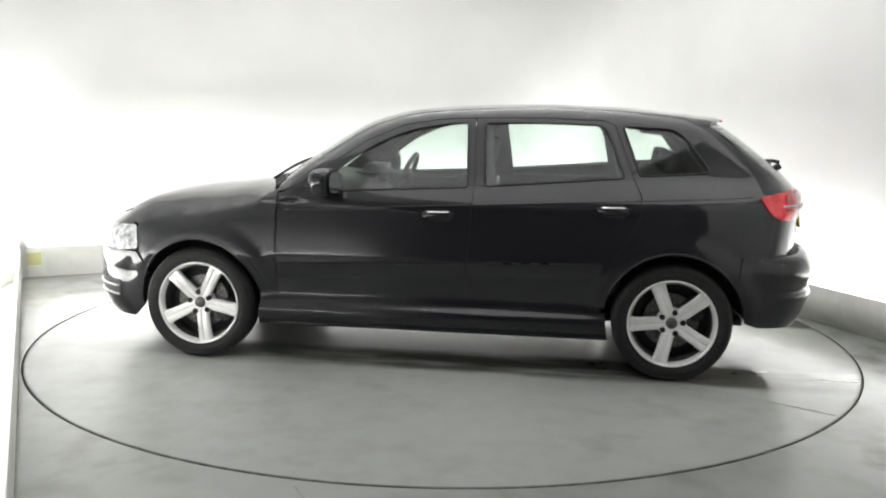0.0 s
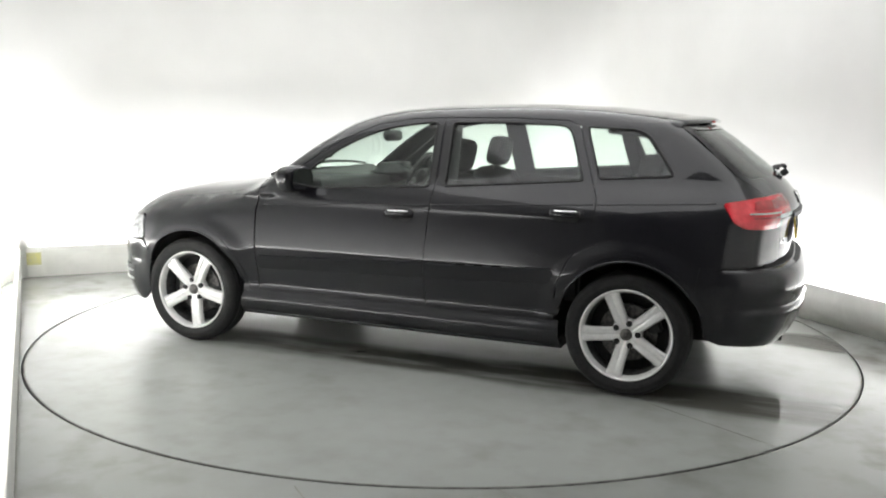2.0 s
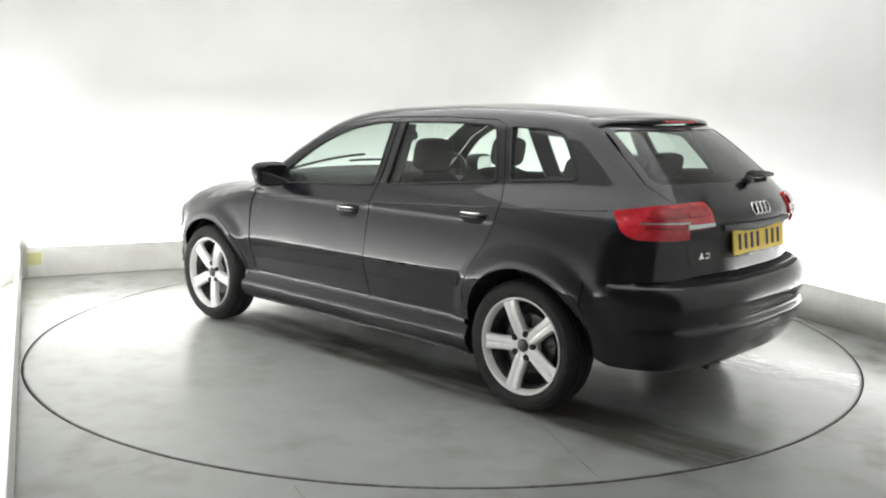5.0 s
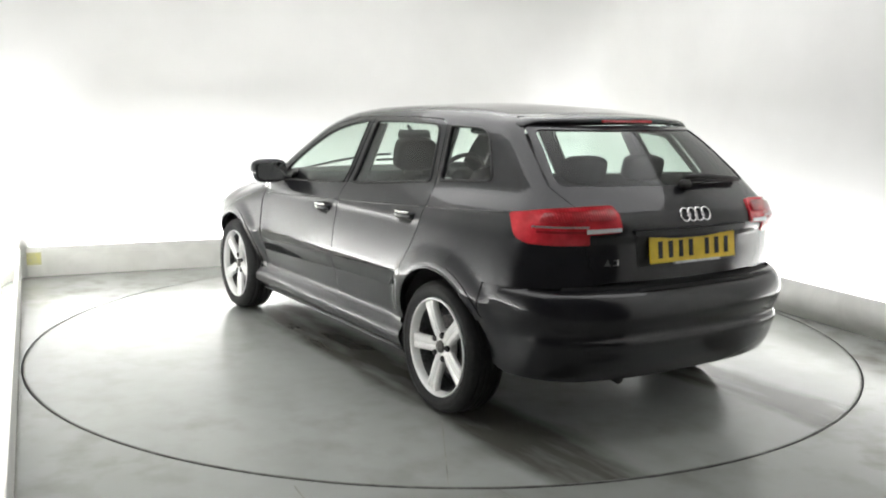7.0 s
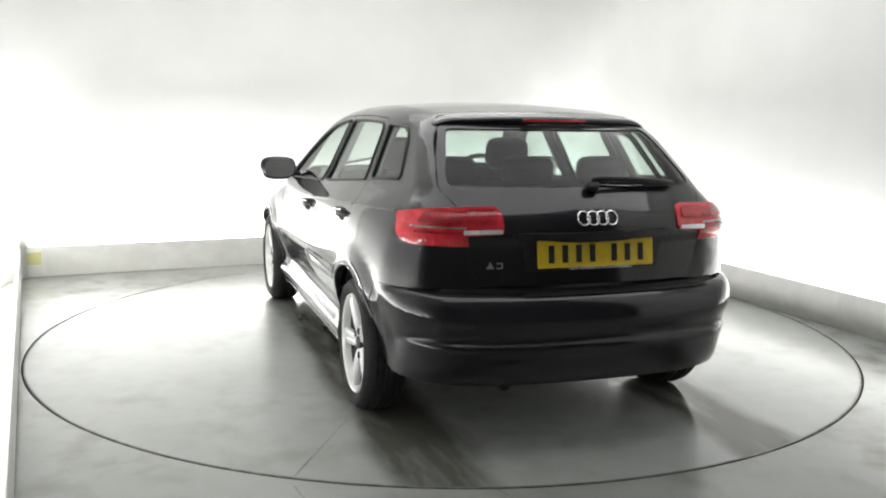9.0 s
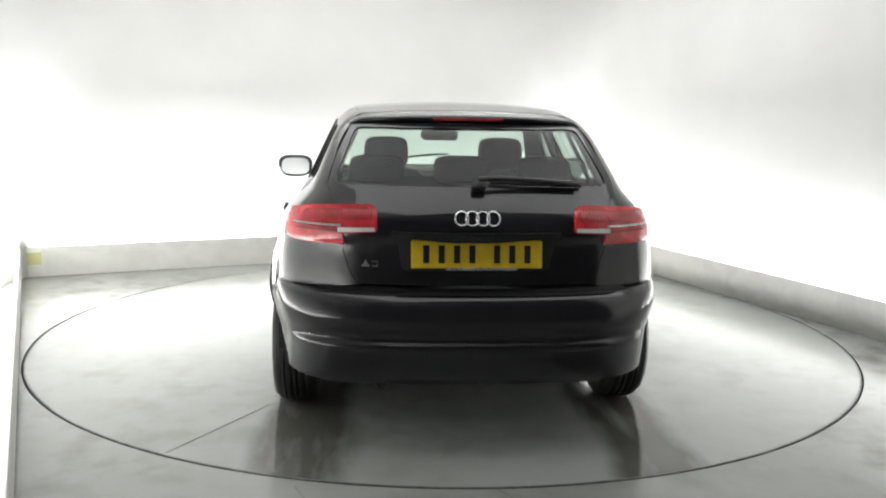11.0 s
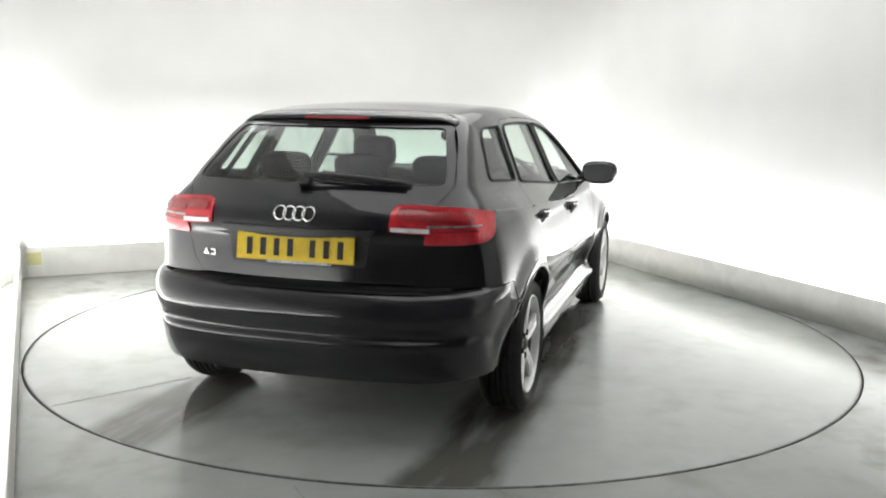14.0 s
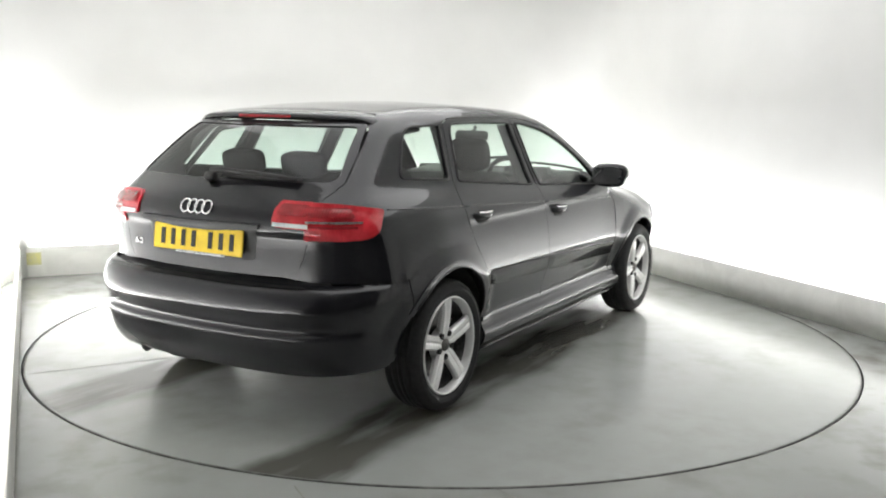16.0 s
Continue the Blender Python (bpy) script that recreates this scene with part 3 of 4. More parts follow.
def build_side(side):
    lift = flank(side)
    # pillars, cant rail and rear wing in one pressing
    door_line = DOOR_TOP + DOOR_TOP_R[1:]
    outline = [(0.855, 0.94)] + RAIL + GATE_E[::-1] + [(e_of(-1.66, 0.8) - 0.3, 0.6755), (-1.62, 0.6745)]
    outline += arc(ARCH_R[0], ARCH_R[1], ARCH_R[2], 150, 15)
    outline += [(x - G, z) for x, z in SHUT_R[::-1][2:]] + [(x, z + 2 * G) for x, z in door_line[::-1][1:]]
    q_hole = rounded(GLASS_Q, [0.02, 0.035, 0.08, 0.02])
    wing_panel = panel("rear_wing", outline, lift, M_PAINT, car, 0.026, [q_hole])
    panel("quarter_window", [(x, z) for x, z in q_hole], lift, M_GLASS, car, 0.04, flange=0, offset=-0.006, label="tinted fixed rear side window").visible_shadow = False
    trim_around("window_seal", q_hole, lift, car)
    # doors
    f_out = [(x + G, z) for x, z in SHUT_M[::-1]] + DOOR_TOP[::-1][1:] + [(x - G, z) for x, z in SHUT_F]
    f_hole = rounded(GLASS_F, [0.02, 0.02, 0.02, 0.1, 0.1, 0.1, 0.1, 0.02])
    front = panel("front_door", f_out, lift, M_PAINT, car, 0.028, [f_hole])
    panel("window_glass", f_hole, lift, M_GLASS, front, 0.04, flange=0, offset=-0.006).visible_shadow = False
    trim_around("window_seal", f_hole, lift, front)
    r_out = [(x + G, z) for x, z in SHUT_R[::-1]] + [(x, z) for x, z in DOOR_TOP_R[::-1][1:]] + [(x - G, z) for x, z in SHUT_M]
    r_hole = rounded(GLASS_R, [0.02, 0.02, 0.06, 0.1, 0.02])
    rear = panel("rear_door", r_out, lift, M_PAINT, car, 0.028, [r_hole])
    panel("window_glass", r_hole, lift, M_GLASS, rear, 0.04, flange=0, offset=-0.006).visible_shadow = False
    trim_around("window_seal", r_hole, lift, rear)
    # black trim on the pillar between the doors
    panel("pillar_trim", [(-0.199, 1.0), (-0.180, 1.312), (-0.209, 1.316), (-0.224, 1.0)], lift, M_TRIM, front, 0.03, offset=0.002, flange=0.004)
    panel("pillar_trim", [(-0.240, 1.0), (-0.222, 1.316), (-0.264, 1.314), (-0.281, 1.0)], lift, M_TRIM, rear, 0.03, offset=0.002, flange=0.004)
    # protective strips
    strip = [(0.836, 0.552), (-0.192, 0.590), (-0.192, 0.512), (0.836, 0.474)]
    panel("side_strip", rounded(strip, 0.012), tilted(lift, 0.474, 0.59, -0.192, 0.836), M_PAINT, front, 0.025, offset=0.016, flange=0.018)
    strip = [(-0.212, 0.591), (-0.925, 0.616), (-0.895, 0.537), (-0.212, 0.513)]
    panel("side_strip", rounded(strip, 0.012), tilted(lift, 0.52, 0.625, -0.925, -0.212), M_PAINT, rear, 0.025, offset=0.016, flange=0.018)
    for door, x, z in ((front, -0.048, 0.856), (rear, -0.964, 0.905)):
        build_handle(door, lift, x, z, side)
    # pressed shoulder line above the handles
    for owner, x0, x1 in ((front, 0.80, -0.215), (rear, -0.225, -1.095), (wing_panel, -1.115, -1.67)):
        xs = np.linspace(x0, x1, 24)
        P, _ = lift(xs, 0.888 - 0.052 * xs, -0.0022)
        part("shoulder_line", tube([tuple(p) for p in P], 0.0048, 8), M_PAINT, owner, smooth=True)
    # sill
    sill = [(0.958, 0.20), (0.940, 0.348), (-0.940, 0.348), (-0.958, 0.20)]
    panel("sill", sill, lift, M_PAINT, car, 0.022)
    P, _ = lift(np.linspace(0.93, -0.93, 24), np.full(24, 0.214), 0.001)
    part("sill_lip", tube([tuple(p) for p in P], 0.006, 8), M_PAINT, car, smooth=True)
    # front wing
    wing = arc(ARCH_F[0], ARCH_F[1], ARCH_F[2], 172, 30, 24) + [(1.636, 0.585), (1.648, 0.735)] + WING + [(0.851, 0.938), (0.851, 0.352), (0.90, 0.352)]
    panel("front_wing", wing, lift, M_PAINT, car, 0.026)
    # wheel arch lips
    for (cx, cz, r), a0, a1 in ((ARCH_F, 178, 20), (ARCH_R, 150, 8)):
        ring = arc(cx, cz, r + 0.030, a0, a1, 26) + arc(cx, cz, r - 0.006, a1, a0, 26)
        lip = panel("arch_lip", ring, lift, M_PAINT, car, 0.02, offset=0.0035, flange=0.03)
        edge = np.array(arc(cx, cz, r - 0.003, a0 - 6, a1 + 6, 30))
        P, _ = lift(edge[:, 0], edge[:, 1], 0.002)
        part("lip_bead", tube([tuple(p) for p in P], 0.006, 8), M_PAINT, lip, smooth=True)
    panel("nose_panel", [(1.66, 0.60), (2.71, 0.60), (2.71, 0.705), (2.3, 0.735), (1.95, 0.772), (1.70, 0.81)], lift, M_PAINT, car, 0.03, offset=-0.005)
    # lamps
    head = rounded([(1.654, 0.730), (1.643, 0.60), (1.76, 0.585), (2.22, 0.60), (2.28, 0.65), (2.02, 0.705)], 0.02)
    lamp = panel("headlight", head, lift, M_HEAD, car, 0.02, offset=0.006, flange=0.012, label="clear headlight with chrome reflector")
    panel("reflector", rounded([(1.72, 0.705), (1.71, 0.612), (1.90, 0.60), (1.92, 0.70)], 0.02), lift, M_CHROME, lamp, 0.02, offset=0.002, flange=0)
    on_lamp = lamp_flank(side)
    tail = rounded([(-1.70, 0.978), (-1.85, 1.002), (-2.002, 1.012), (-2.004, 0.856), (-1.88, 0.856), (-1.80, 0.862), (-1.752, 0.885)], [0.016, 0.02, 0.004, 0.012, 0.02, 0.02, 0.02])
    tail_lamp = panel("tail_light", tail, on_lamp, M_RED, car, 0.02, offset=0.008, flange=0.06, label="red tail light wrapping round the corner")
    panel("light_stripe", [(-1.81, 0.931), (-1.998, 0.933), (-1.998, 0.926), (-1.81, 0.925)], on_lamp, M_SILVER, tail_lamp, 0.02, offset=0.017, flange=0.003)
    panel("light_stripe", [(-1.83, 0.915), (-1.998, 0.915), (-1.998, 0.906), (-1.83, 0.906)], on_lamp, M_RED_DARK, tail_lamp, 0.02, offset=0.017, flange=0.003)
    panel("light_chamber", rounded([(-1.84, 0.985), (-1.985, 0.990), (-1.985, 0.948), (-1.83, 0.945)], 0.012), on_lamp, M_RED_DARK, tail_lamp, 0.02, offset=0.017, flange=0.003)
    # dark inner tub and wheel housings
    e0 = 2.70
    tub = [(-e0, 0.32), (-1.70, 0.32)] + arc(-1.289, 0.325, 0.375, 178, 2, 20) + [(-0.90, 0.23), (0.90, 0.23)] + arc(1.289, 0.325, 0.37, 178, 2, 20) + [(1.7, 0.24), (e0, 0.24), (e0, 0.56), (1.6, 0.66), (0.9, 0.88), (-1.0, 0.93), (-1.75, 0.93), (-2.0, 0.80), (-e0, 0.66)]
    panel("inner_body", tub, lambda e, z, o=0.0: lift_side(side * (np.asarray(e) + QUARTER + L_REAR), z, lower_body, -0.028), M_BLACK, car, 0.06, flange=0)
    for (cx, cz, r), a0, a1 in ((ARCH_F, -6, 200), (ARCH_R, -20, 178)):
        bm = bmesh.new()
        rows = []
        for a in np.linspace(a0, a1, 34):
            c, s_ = math.cos(radians(a)), math.sin(radians(a))
            rows.append([bm.verts.new((cx + (r + 0.004) * c, side * y, cz + (r + 0.004) * s_)) for y in (0.40, 0.832)])
        for a, b in zip(rows, rows[1:]):
            bm.faces.new((a[0], a[1], b[1], b[0]))
        bm.faces.new([w[0] for w in rows])
        part("wheel_housing", bm, M_BLACK, car, smooth=False)


def trim_around(name, loop, lift, parent):
    """A thin black rubber seal round a window."""
    pts = resample(loop, 0.03)
    P, N = lift(pts[:, 0], pts[:, 1], 0.002)
    bm = tube([tuple(p) for p in P] + [tuple(P[0])], 0.006, 6)
    part(name, bm, M_RUBBER, parent, smooth=True)


def build_handle(door, lift, x, z, side):
    pocket = rounded([(x - 0.075, z + 0.008), (x - 0.07, z - 0.05), (x + 0.055, z - 0.05), (x + 0.07, z + 0.008)], 0.03)
    panel("handle_pocket", pocket, lift, M_BLACK, door, 0.02, offset=0.0025, flange=0.002)
    P, N = lift(np.linspace(x - 0.086, x + 0.086, 9), np.full(9, z), 0.0)
    lift_out = [0.0, 0.018, 0.027, 0.030, 0.031, 0.030, 0.027, 0.018, 0.0]
    bm = bmesh.new()
    rings = []
    for p, n, o in zip(P, N, lift_out):
        c = Vector(p) + Vector((0, side * o, -0.012))
        rings.append([bm.verts.new(c + Vector((0, side * 0.009 * math.cos(a), 0.017 * math.sin(a)))) for a in np.linspace(0, 2 * math.pi, 11)[:-1]])
    for a, b in zip(rings, rings[1:]):
        for k in range(10):
            bm.faces.new((a[k], a[(k + 1) % 10], b[(k + 1) % 10], b[k]))
    bm.faces.new(rings[0])
    bm.faces.new(rings[-1][::-1])
    bmesh.ops.recalc_face_normals(bm, faces=bm.faces[:])
    handle = part("door_handle", bm, M_PAINT, door, "black door handle with a chrome strip", smooth=True)
    pts = [tuple(Vector(p) + Vector((0, side * (o + 0.006), 0.004))) for p, o in zip(P[1:-1], lift_out[1:-1])]
    part("chrome_strip", tube(pts, 0.0058, 8), M_CHROME, handle, smooth=True)


build_side(1)
build_side(-1)

# bonnet, roof, windscreen
wing_top = [(x - 0.0, y - 2 * G) for x, y in zip(WING_X, WING_Y(WING_X))]
bonnet = [(2.06, 0.0), (2.05, 0.15), (2.01, 0.32), (1.94, 0.46), (1.84, 0.57)] + wing_top + [(0.93, 0.60), (1.0, 0.40), (1.045, 0.20), (1.06, 0.0)]
bonnet = bonnet + [(x, -y) for x, y in bonnet[::-1][1:-1]]
panel("bonnet", bonnet, lambda x, y, o=0.0: lift_top(x, y, None, o), M_PAINT, car, 0.03)
cowl = [(1.055, 0.0), (1.04, 0.20), (0.995, 0.40), (0.925, 0.60), (0.89, 0.70), (0.85, 0.66), (0.87, 0.60), (0.945, 0.40), (0.985, 0.2), (1.0, 0.0)]
cowl = cowl + [(x, -y) for x, y in cowl[::-1][1:-1]]
panel("cowl", rounded(cowl, 0.004), lambda x, y, o=0.0: lift_top(x, y, None, o), M_RUBBER, car, 0.04, offset=0.004, flange=0.01)


def roof_front(y):
    return 0.20 - 0.26 * (y / 0.6) ** 2


edge = [(x, float(RAIL_Y(x)) - G) for x in np.linspace(-1.36, roof_front(0.5) - 0.01, 24)]
front = [(roof_front(y), y) for y in np.linspace(0.505, -0.505, 21)]
roof = edge + front[1:-1] + [(x, -y) for x, y in edge[::-1]] + [(-1.47, -0.33), (-1.53, 0.0), (-1.47, 0.33)]
panel("roof", roof, lambda x, y, o=0.0: lift_top(x, y, greenhouse, o), M_PAINT, car, 0.03, flange=0)
edge = [(x, float(RAIL_Y(x)) - 0.006) for x in np.linspace(roof_front(0.5) + 0.02, 0.84, 18)]
foot = [(0.865, 0.60), (0.94, 0.40), (0.98, 0.2), (0.995, 0.0)]
top = [(roof_front(y) + 0.012, y) for y in np.linspace(-0.50, 0.50, 21)]
screen = edge + foot + [(x, -y) for x, y in foot[::-1][1:]] + [(x, -y) for x, y in edge[::-1]] + top
panel("windscreen", screen, lambda x, y, o=0.0: lift_top(x, y, greenhouse, o), M_GLASS, car, 0.04, flange=0, label="tinted front windscreen").visible_shadow = False
for y0, y1 in ((0.50, -0.12), (-0.05, -0.60)):
    P, N = lift_top(np.linspace(0.96, 0.885, 8), np.linspace(y0, y1, 8), None, 0.022)
    part("front_wiper", tube([tuple(p) for p in P], 0.009, 6), M_RUBBER, car, smooth=True)

# tailgate
half = [(y - G, z) for y, z in GATE_EDGE]
gate = half + [(0.50, 1.334), (0.0, 1.338)] + mirror_pts(half + [(0.50, 1.334)])[::-1]
hole = rounded([(0.588, 1.086), (0.497, 1.318), (-0.497, 1.318), (-0.588, 1.086)], [0.05, 0.03, 0.03, 0.05])
tailgate = panel("tailgate", gate, lift_gate, M_PAINT, car, 0.024, [hole])
panel("rear_window", hole, lift_gate, M_GLASS_REAR, tailgate, 0.04, flange=0, offset=-0.004, label="dark tinted curved rear window").visible_shadow = False
# dark gutters behind the tailgate's edges
for s in (1, -1):
    yy, zz = resample(GATE_EDGE, 0.03, False).T
    A, _ = lift_gate(s * (yy - 0.03), zz, -0.028)
    C, _ = lift_gate(s * yy, zz, 0.0)
    B, _ = flank(s)(np.array([e_of(p[0], p[1]) for p in C]) + 0.03, zz, -0.032)
    bm = bmesh.new()
    ra, rb = [bm.verts.new(p) for p in A], [bm.verts.new(p) for p in B]
    for i in range(len(ra) - 1):
        bm.faces.new((ra[i], ra[i + 1], rb[i + 1], rb[i]))
    part("gutter", bm, M_BLACK, car)
# inner halves of the tail lights
for s in (1, -1):
    poly = [(s * y, z) for y, z in rounded([(0.556, 1.010), (0.42, 1.014), (0.402, 0.985), (0.400, 0.908), (0.556, 0.897)], [0.006, 0.03, 0.02, 0.015, 0.006])]
    lamp = panel("tail_light_inner", poly, lift_lamp, M_RED, tailgate, 0.02, offset=0.008, flange=0.06, label="red inner tail light with clear reversing lens")
    panel("reversing_lens", [(s * y, z) for y, z in ((0.555, 0.922), (0.408, 0.926), (0.406, 0.912), (0.555, 0.905))], lift_lamp, M_LENS, lamp, 0.02, offset=0.018, flange=0.004)
    panel("light_chamber", [(s * y, z) for y, z in rounded(((0.545, 0.995), (0.43, 0.998), (0.42, 0.955), (0.545, 0.950)), 0.012)], lift_lamp, M_RED_DARK, lamp, 0.02, offset=0.017, flange=0.003)
# number plate, its recess and grip strip
panel("plate_recess", rounded([(0.325, 0.896), (-0.325, 0.896), (-0.30, 0.752), (0.30, 0.752)], 0.02), lift_gate, M_RUBBER, tailgate, 0.03, offset=0.002, flange=0.002)
P0 = Vector(lift_gate([0.0], [0.83])[0][0])
panel("grip_strip", rounded([(0.345, 0.912), (-0.345, 0.912), (-0.335, 0.890), (0.335, 0.890)], 0.008), lift_gate, M_TRIM, tailgate, 0.02, offset=0.016, flange=0.016)
tilt = pose(P0.x - 0.012, 0, 0.824, 0, 7, 0)
plate = part("number_plate", moved(soft_box(0.008, 0.532, 0.113, 0.003), tilt), M_YELLOW, tailgate, "yellow rear number plate with dark bars")
for i in range(7):
    y = 0.205 - i * 0.062 - (0.038 if i > 3 else 0.0)
    part("plate_bar", moved(box_bm(-0.0062, -0.0042, y - 0.0125, y + 0.0125, -0.036, 0.036), tilt), M_RUBBER, plate)
part("plate_frame", moved(soft_box(0.010, 0.29, 0.010, 0.002), tilt @ pose(-0.001, -0.02, -0.060)), M_SILVER, plate)
# four linked chrome rings
for i in range(4):
    y = (1.5 - i) * 0.0425
    P, N = lift_gate([y], [0.966])
    ring = [tuple(Vector(lift_gate([y + 0.0265 * math.cos(a)], [0.966 + 0.0265 * math.sin(a)], 0.005)[0][0])) for a in np.linspace(0, 2 * math.pi, 21)]
    part("emblem_ring", tube(ring, 0.0042, 8), M_CHROME, tailgate, "chrome ring emblem", smooth=True)
for y0, y1, z0, z1 in ((0.462, 0.432, 0.764, 0.772), (0.455, 0.439, 0.772, 0.782), (0.450, 0.444, 0.782, 0.792), (0.422, 0.396, 0.764, 0.770), (0.422, 0.396, 0.784, 0.790), (0.402, 0.396, 0.770, 0.784)):
    panel("badge_bar", [(y0, z0), (y1, z0), (y1, z1), (y0, z1)], lift_gate, M_CHROME, tailgate, 0.02, offset=0.004, flange=0.004)
# rear wiper
P, N = lift_gate([-0.01, -0.10, -0.22, -0.34, -0.43], [1.088, 1.092, 1.090, 1.084, 1.078])
arm = [tuple(Vector(p) + Vector(n) * o) for p, n, o in zip(P, N, (0.045, 0.042, 0.036, 0.030, 0.026))]
wiper = part("rear_wiper", tube(arm, 0.011, 8), M_RUBBER, tailgate, "black rear wiper", smooth=True)
part("wiper_hub", moved(puff(0.04, 0.06, 0.036), pose(P[0][0] - 0.028, -0.01, 1.092, 0, 35, 0)), M_RUBBER, wiper, smooth=True)
blade = [tuple(Vector(p) + Vector(n) * 0.012) for p, n in zip(*lift_gate(np.linspace(-0.06, -0.45, 10), np.linspace(1.098, 1.082, 10)))]
part("blade", tube(blade, 0.008, 6), M_RUBBER, wiper, smooth=True)

# roof spoiler with its brake light
bm = bmesh.new()
rows = []
for y in np.linspace(-0.53, 0.53, 41):
    back = -1.572 + 0.125 * (abs(y) / 0.53) ** 2
    ex = back - 0.012
    top_at = lambda x: float(ROOF_Z(x)) + 0.014 - 0.036 * (abs(y) / 0.6) ** 2 - 0.022 * max(0.0, (abs(y) - 0.45) / 0.08) ** 2
    ze = top_at(ex) - 0.004
    prof = [(ex + 0.20, top_at(ex + 0.20) - 0.004), (ex + 0.10, top_at(ex + 0.10) + 0.003), (ex + 0.03, top_at(ex + 0.03) + 0.002), (ex + 0.004, ze), (ex, ze - 0.007), (ex + 0.006, ze - 0.018), (ex + 0.05, ze - 0.030), (ex + 0.14, ze - 0.034)]
    rows.append([bm.verts.new((x, y, z)) for x, z in prof])
for a, b in zip(rows, rows[1:]):
    for k in range(7):
        bm.faces.new((a[k], a[k + 1], b[k + 1], b[k]))
bm.faces.new(rows[0])
bm.faces.new(rows[-1][::-1])
bmesh.ops.recalc_face_normals(bm, faces=bm.faces[:])
spoiler = part("roof_spoiler", bm, M_PAINT, tailgate, smooth=True)
part("brake_light", moved(soft_box(0.012, 0.31, 0.012, 0.002), pose(-1.580, 0, 1.356)), M_RED_DARK, spoiler, "red high brake light")

# bumpers
qa = QUARTER + L_REAR
side_l = [(qa - 1.625, 0.6715)] + [(qa + x, z) for x, z in arc(ARCH_R[0], ARCH_R[1], ARCH_R[2], 151, 176, 8)] + [(qa - 1.665, 0.318), (qa - 1.72, 0.295), (qa - 2.0, 0.278)]
bumper_outline = side_l + mirror_pts(side_l)[::-1]
bumper = panel("rear_bumper", bumper_outline, round_all, M_PAINT, car, 0.022)
qs = np.linspace(-(qa - 1.93), qa - 1.93, 80)
A, _ = lift_side(qs, np.full(80, 0.660))
B, _ = lift_side(qs, np.full(80, 0.686), gate_body)
bm = bmesh.new()
ra, rb = [bm.verts.new(p) for p in A], [bm.verts.new(Vector(p) + Vector((0.03, 0, 0))) for p in B]
for i in range(79):
    bm.faces.new((ra[i], ra[i + 1], rb[i + 1], rb[i]))
part("bumper_top", bm, M_RUBBER, bumper, "black gap strip under the tailgate", smooth=True)
part("exhaust_pipe", tube([(-1.60, 0.40, 0.31), (-1.90, 0.39, 0.298), (-2.0, 0.38, 0.28)], 0.026, 16), M_BLACK, car, "dark steel exhaust pipe", smooth=True)
side_l = [(qa + 1.655, 0.58)] + [(qa + x, z) for x, z in arc(ARCH_F[0], ARCH_F[1], ARCH_F[2], 28, -8, 8)] + [(qa + 1.70, 0.20), (qa + 2.2, 0.19), (qa + 2.715, 0.19), (qa + 2.715, 0.64), (qa + 2.30, 0.64), (qa + 2.22, 0.592), (qa + 1.80, 0.578)]
for s in (1, -1):
    half_b = panel("front_bumper", [(s * q, z) for q, z in side_l], round_all, M_PAINT, car, 0.03)
    panel("bumper_grille", [(s * (qa + e), z) for e, z in rounded([(1.78, 0.40), (1.80, 0.30), (2.20, 0.27), (2.25, 0.40)], 0.02)], round_all, M_RUBBER, half_b, 0.03, offset=0.004, flange=0.003)
    for z in (0.315, 0.365):
        P, N = lift_side(s * (qa + np.linspace(1.80, 2.2, 10)), np.full(10, z), None, 0.008)
        part("grille_bar", tube([tuple(p) for p in P], 0.006, 6), M_SILVER, half_b, smooth=True)


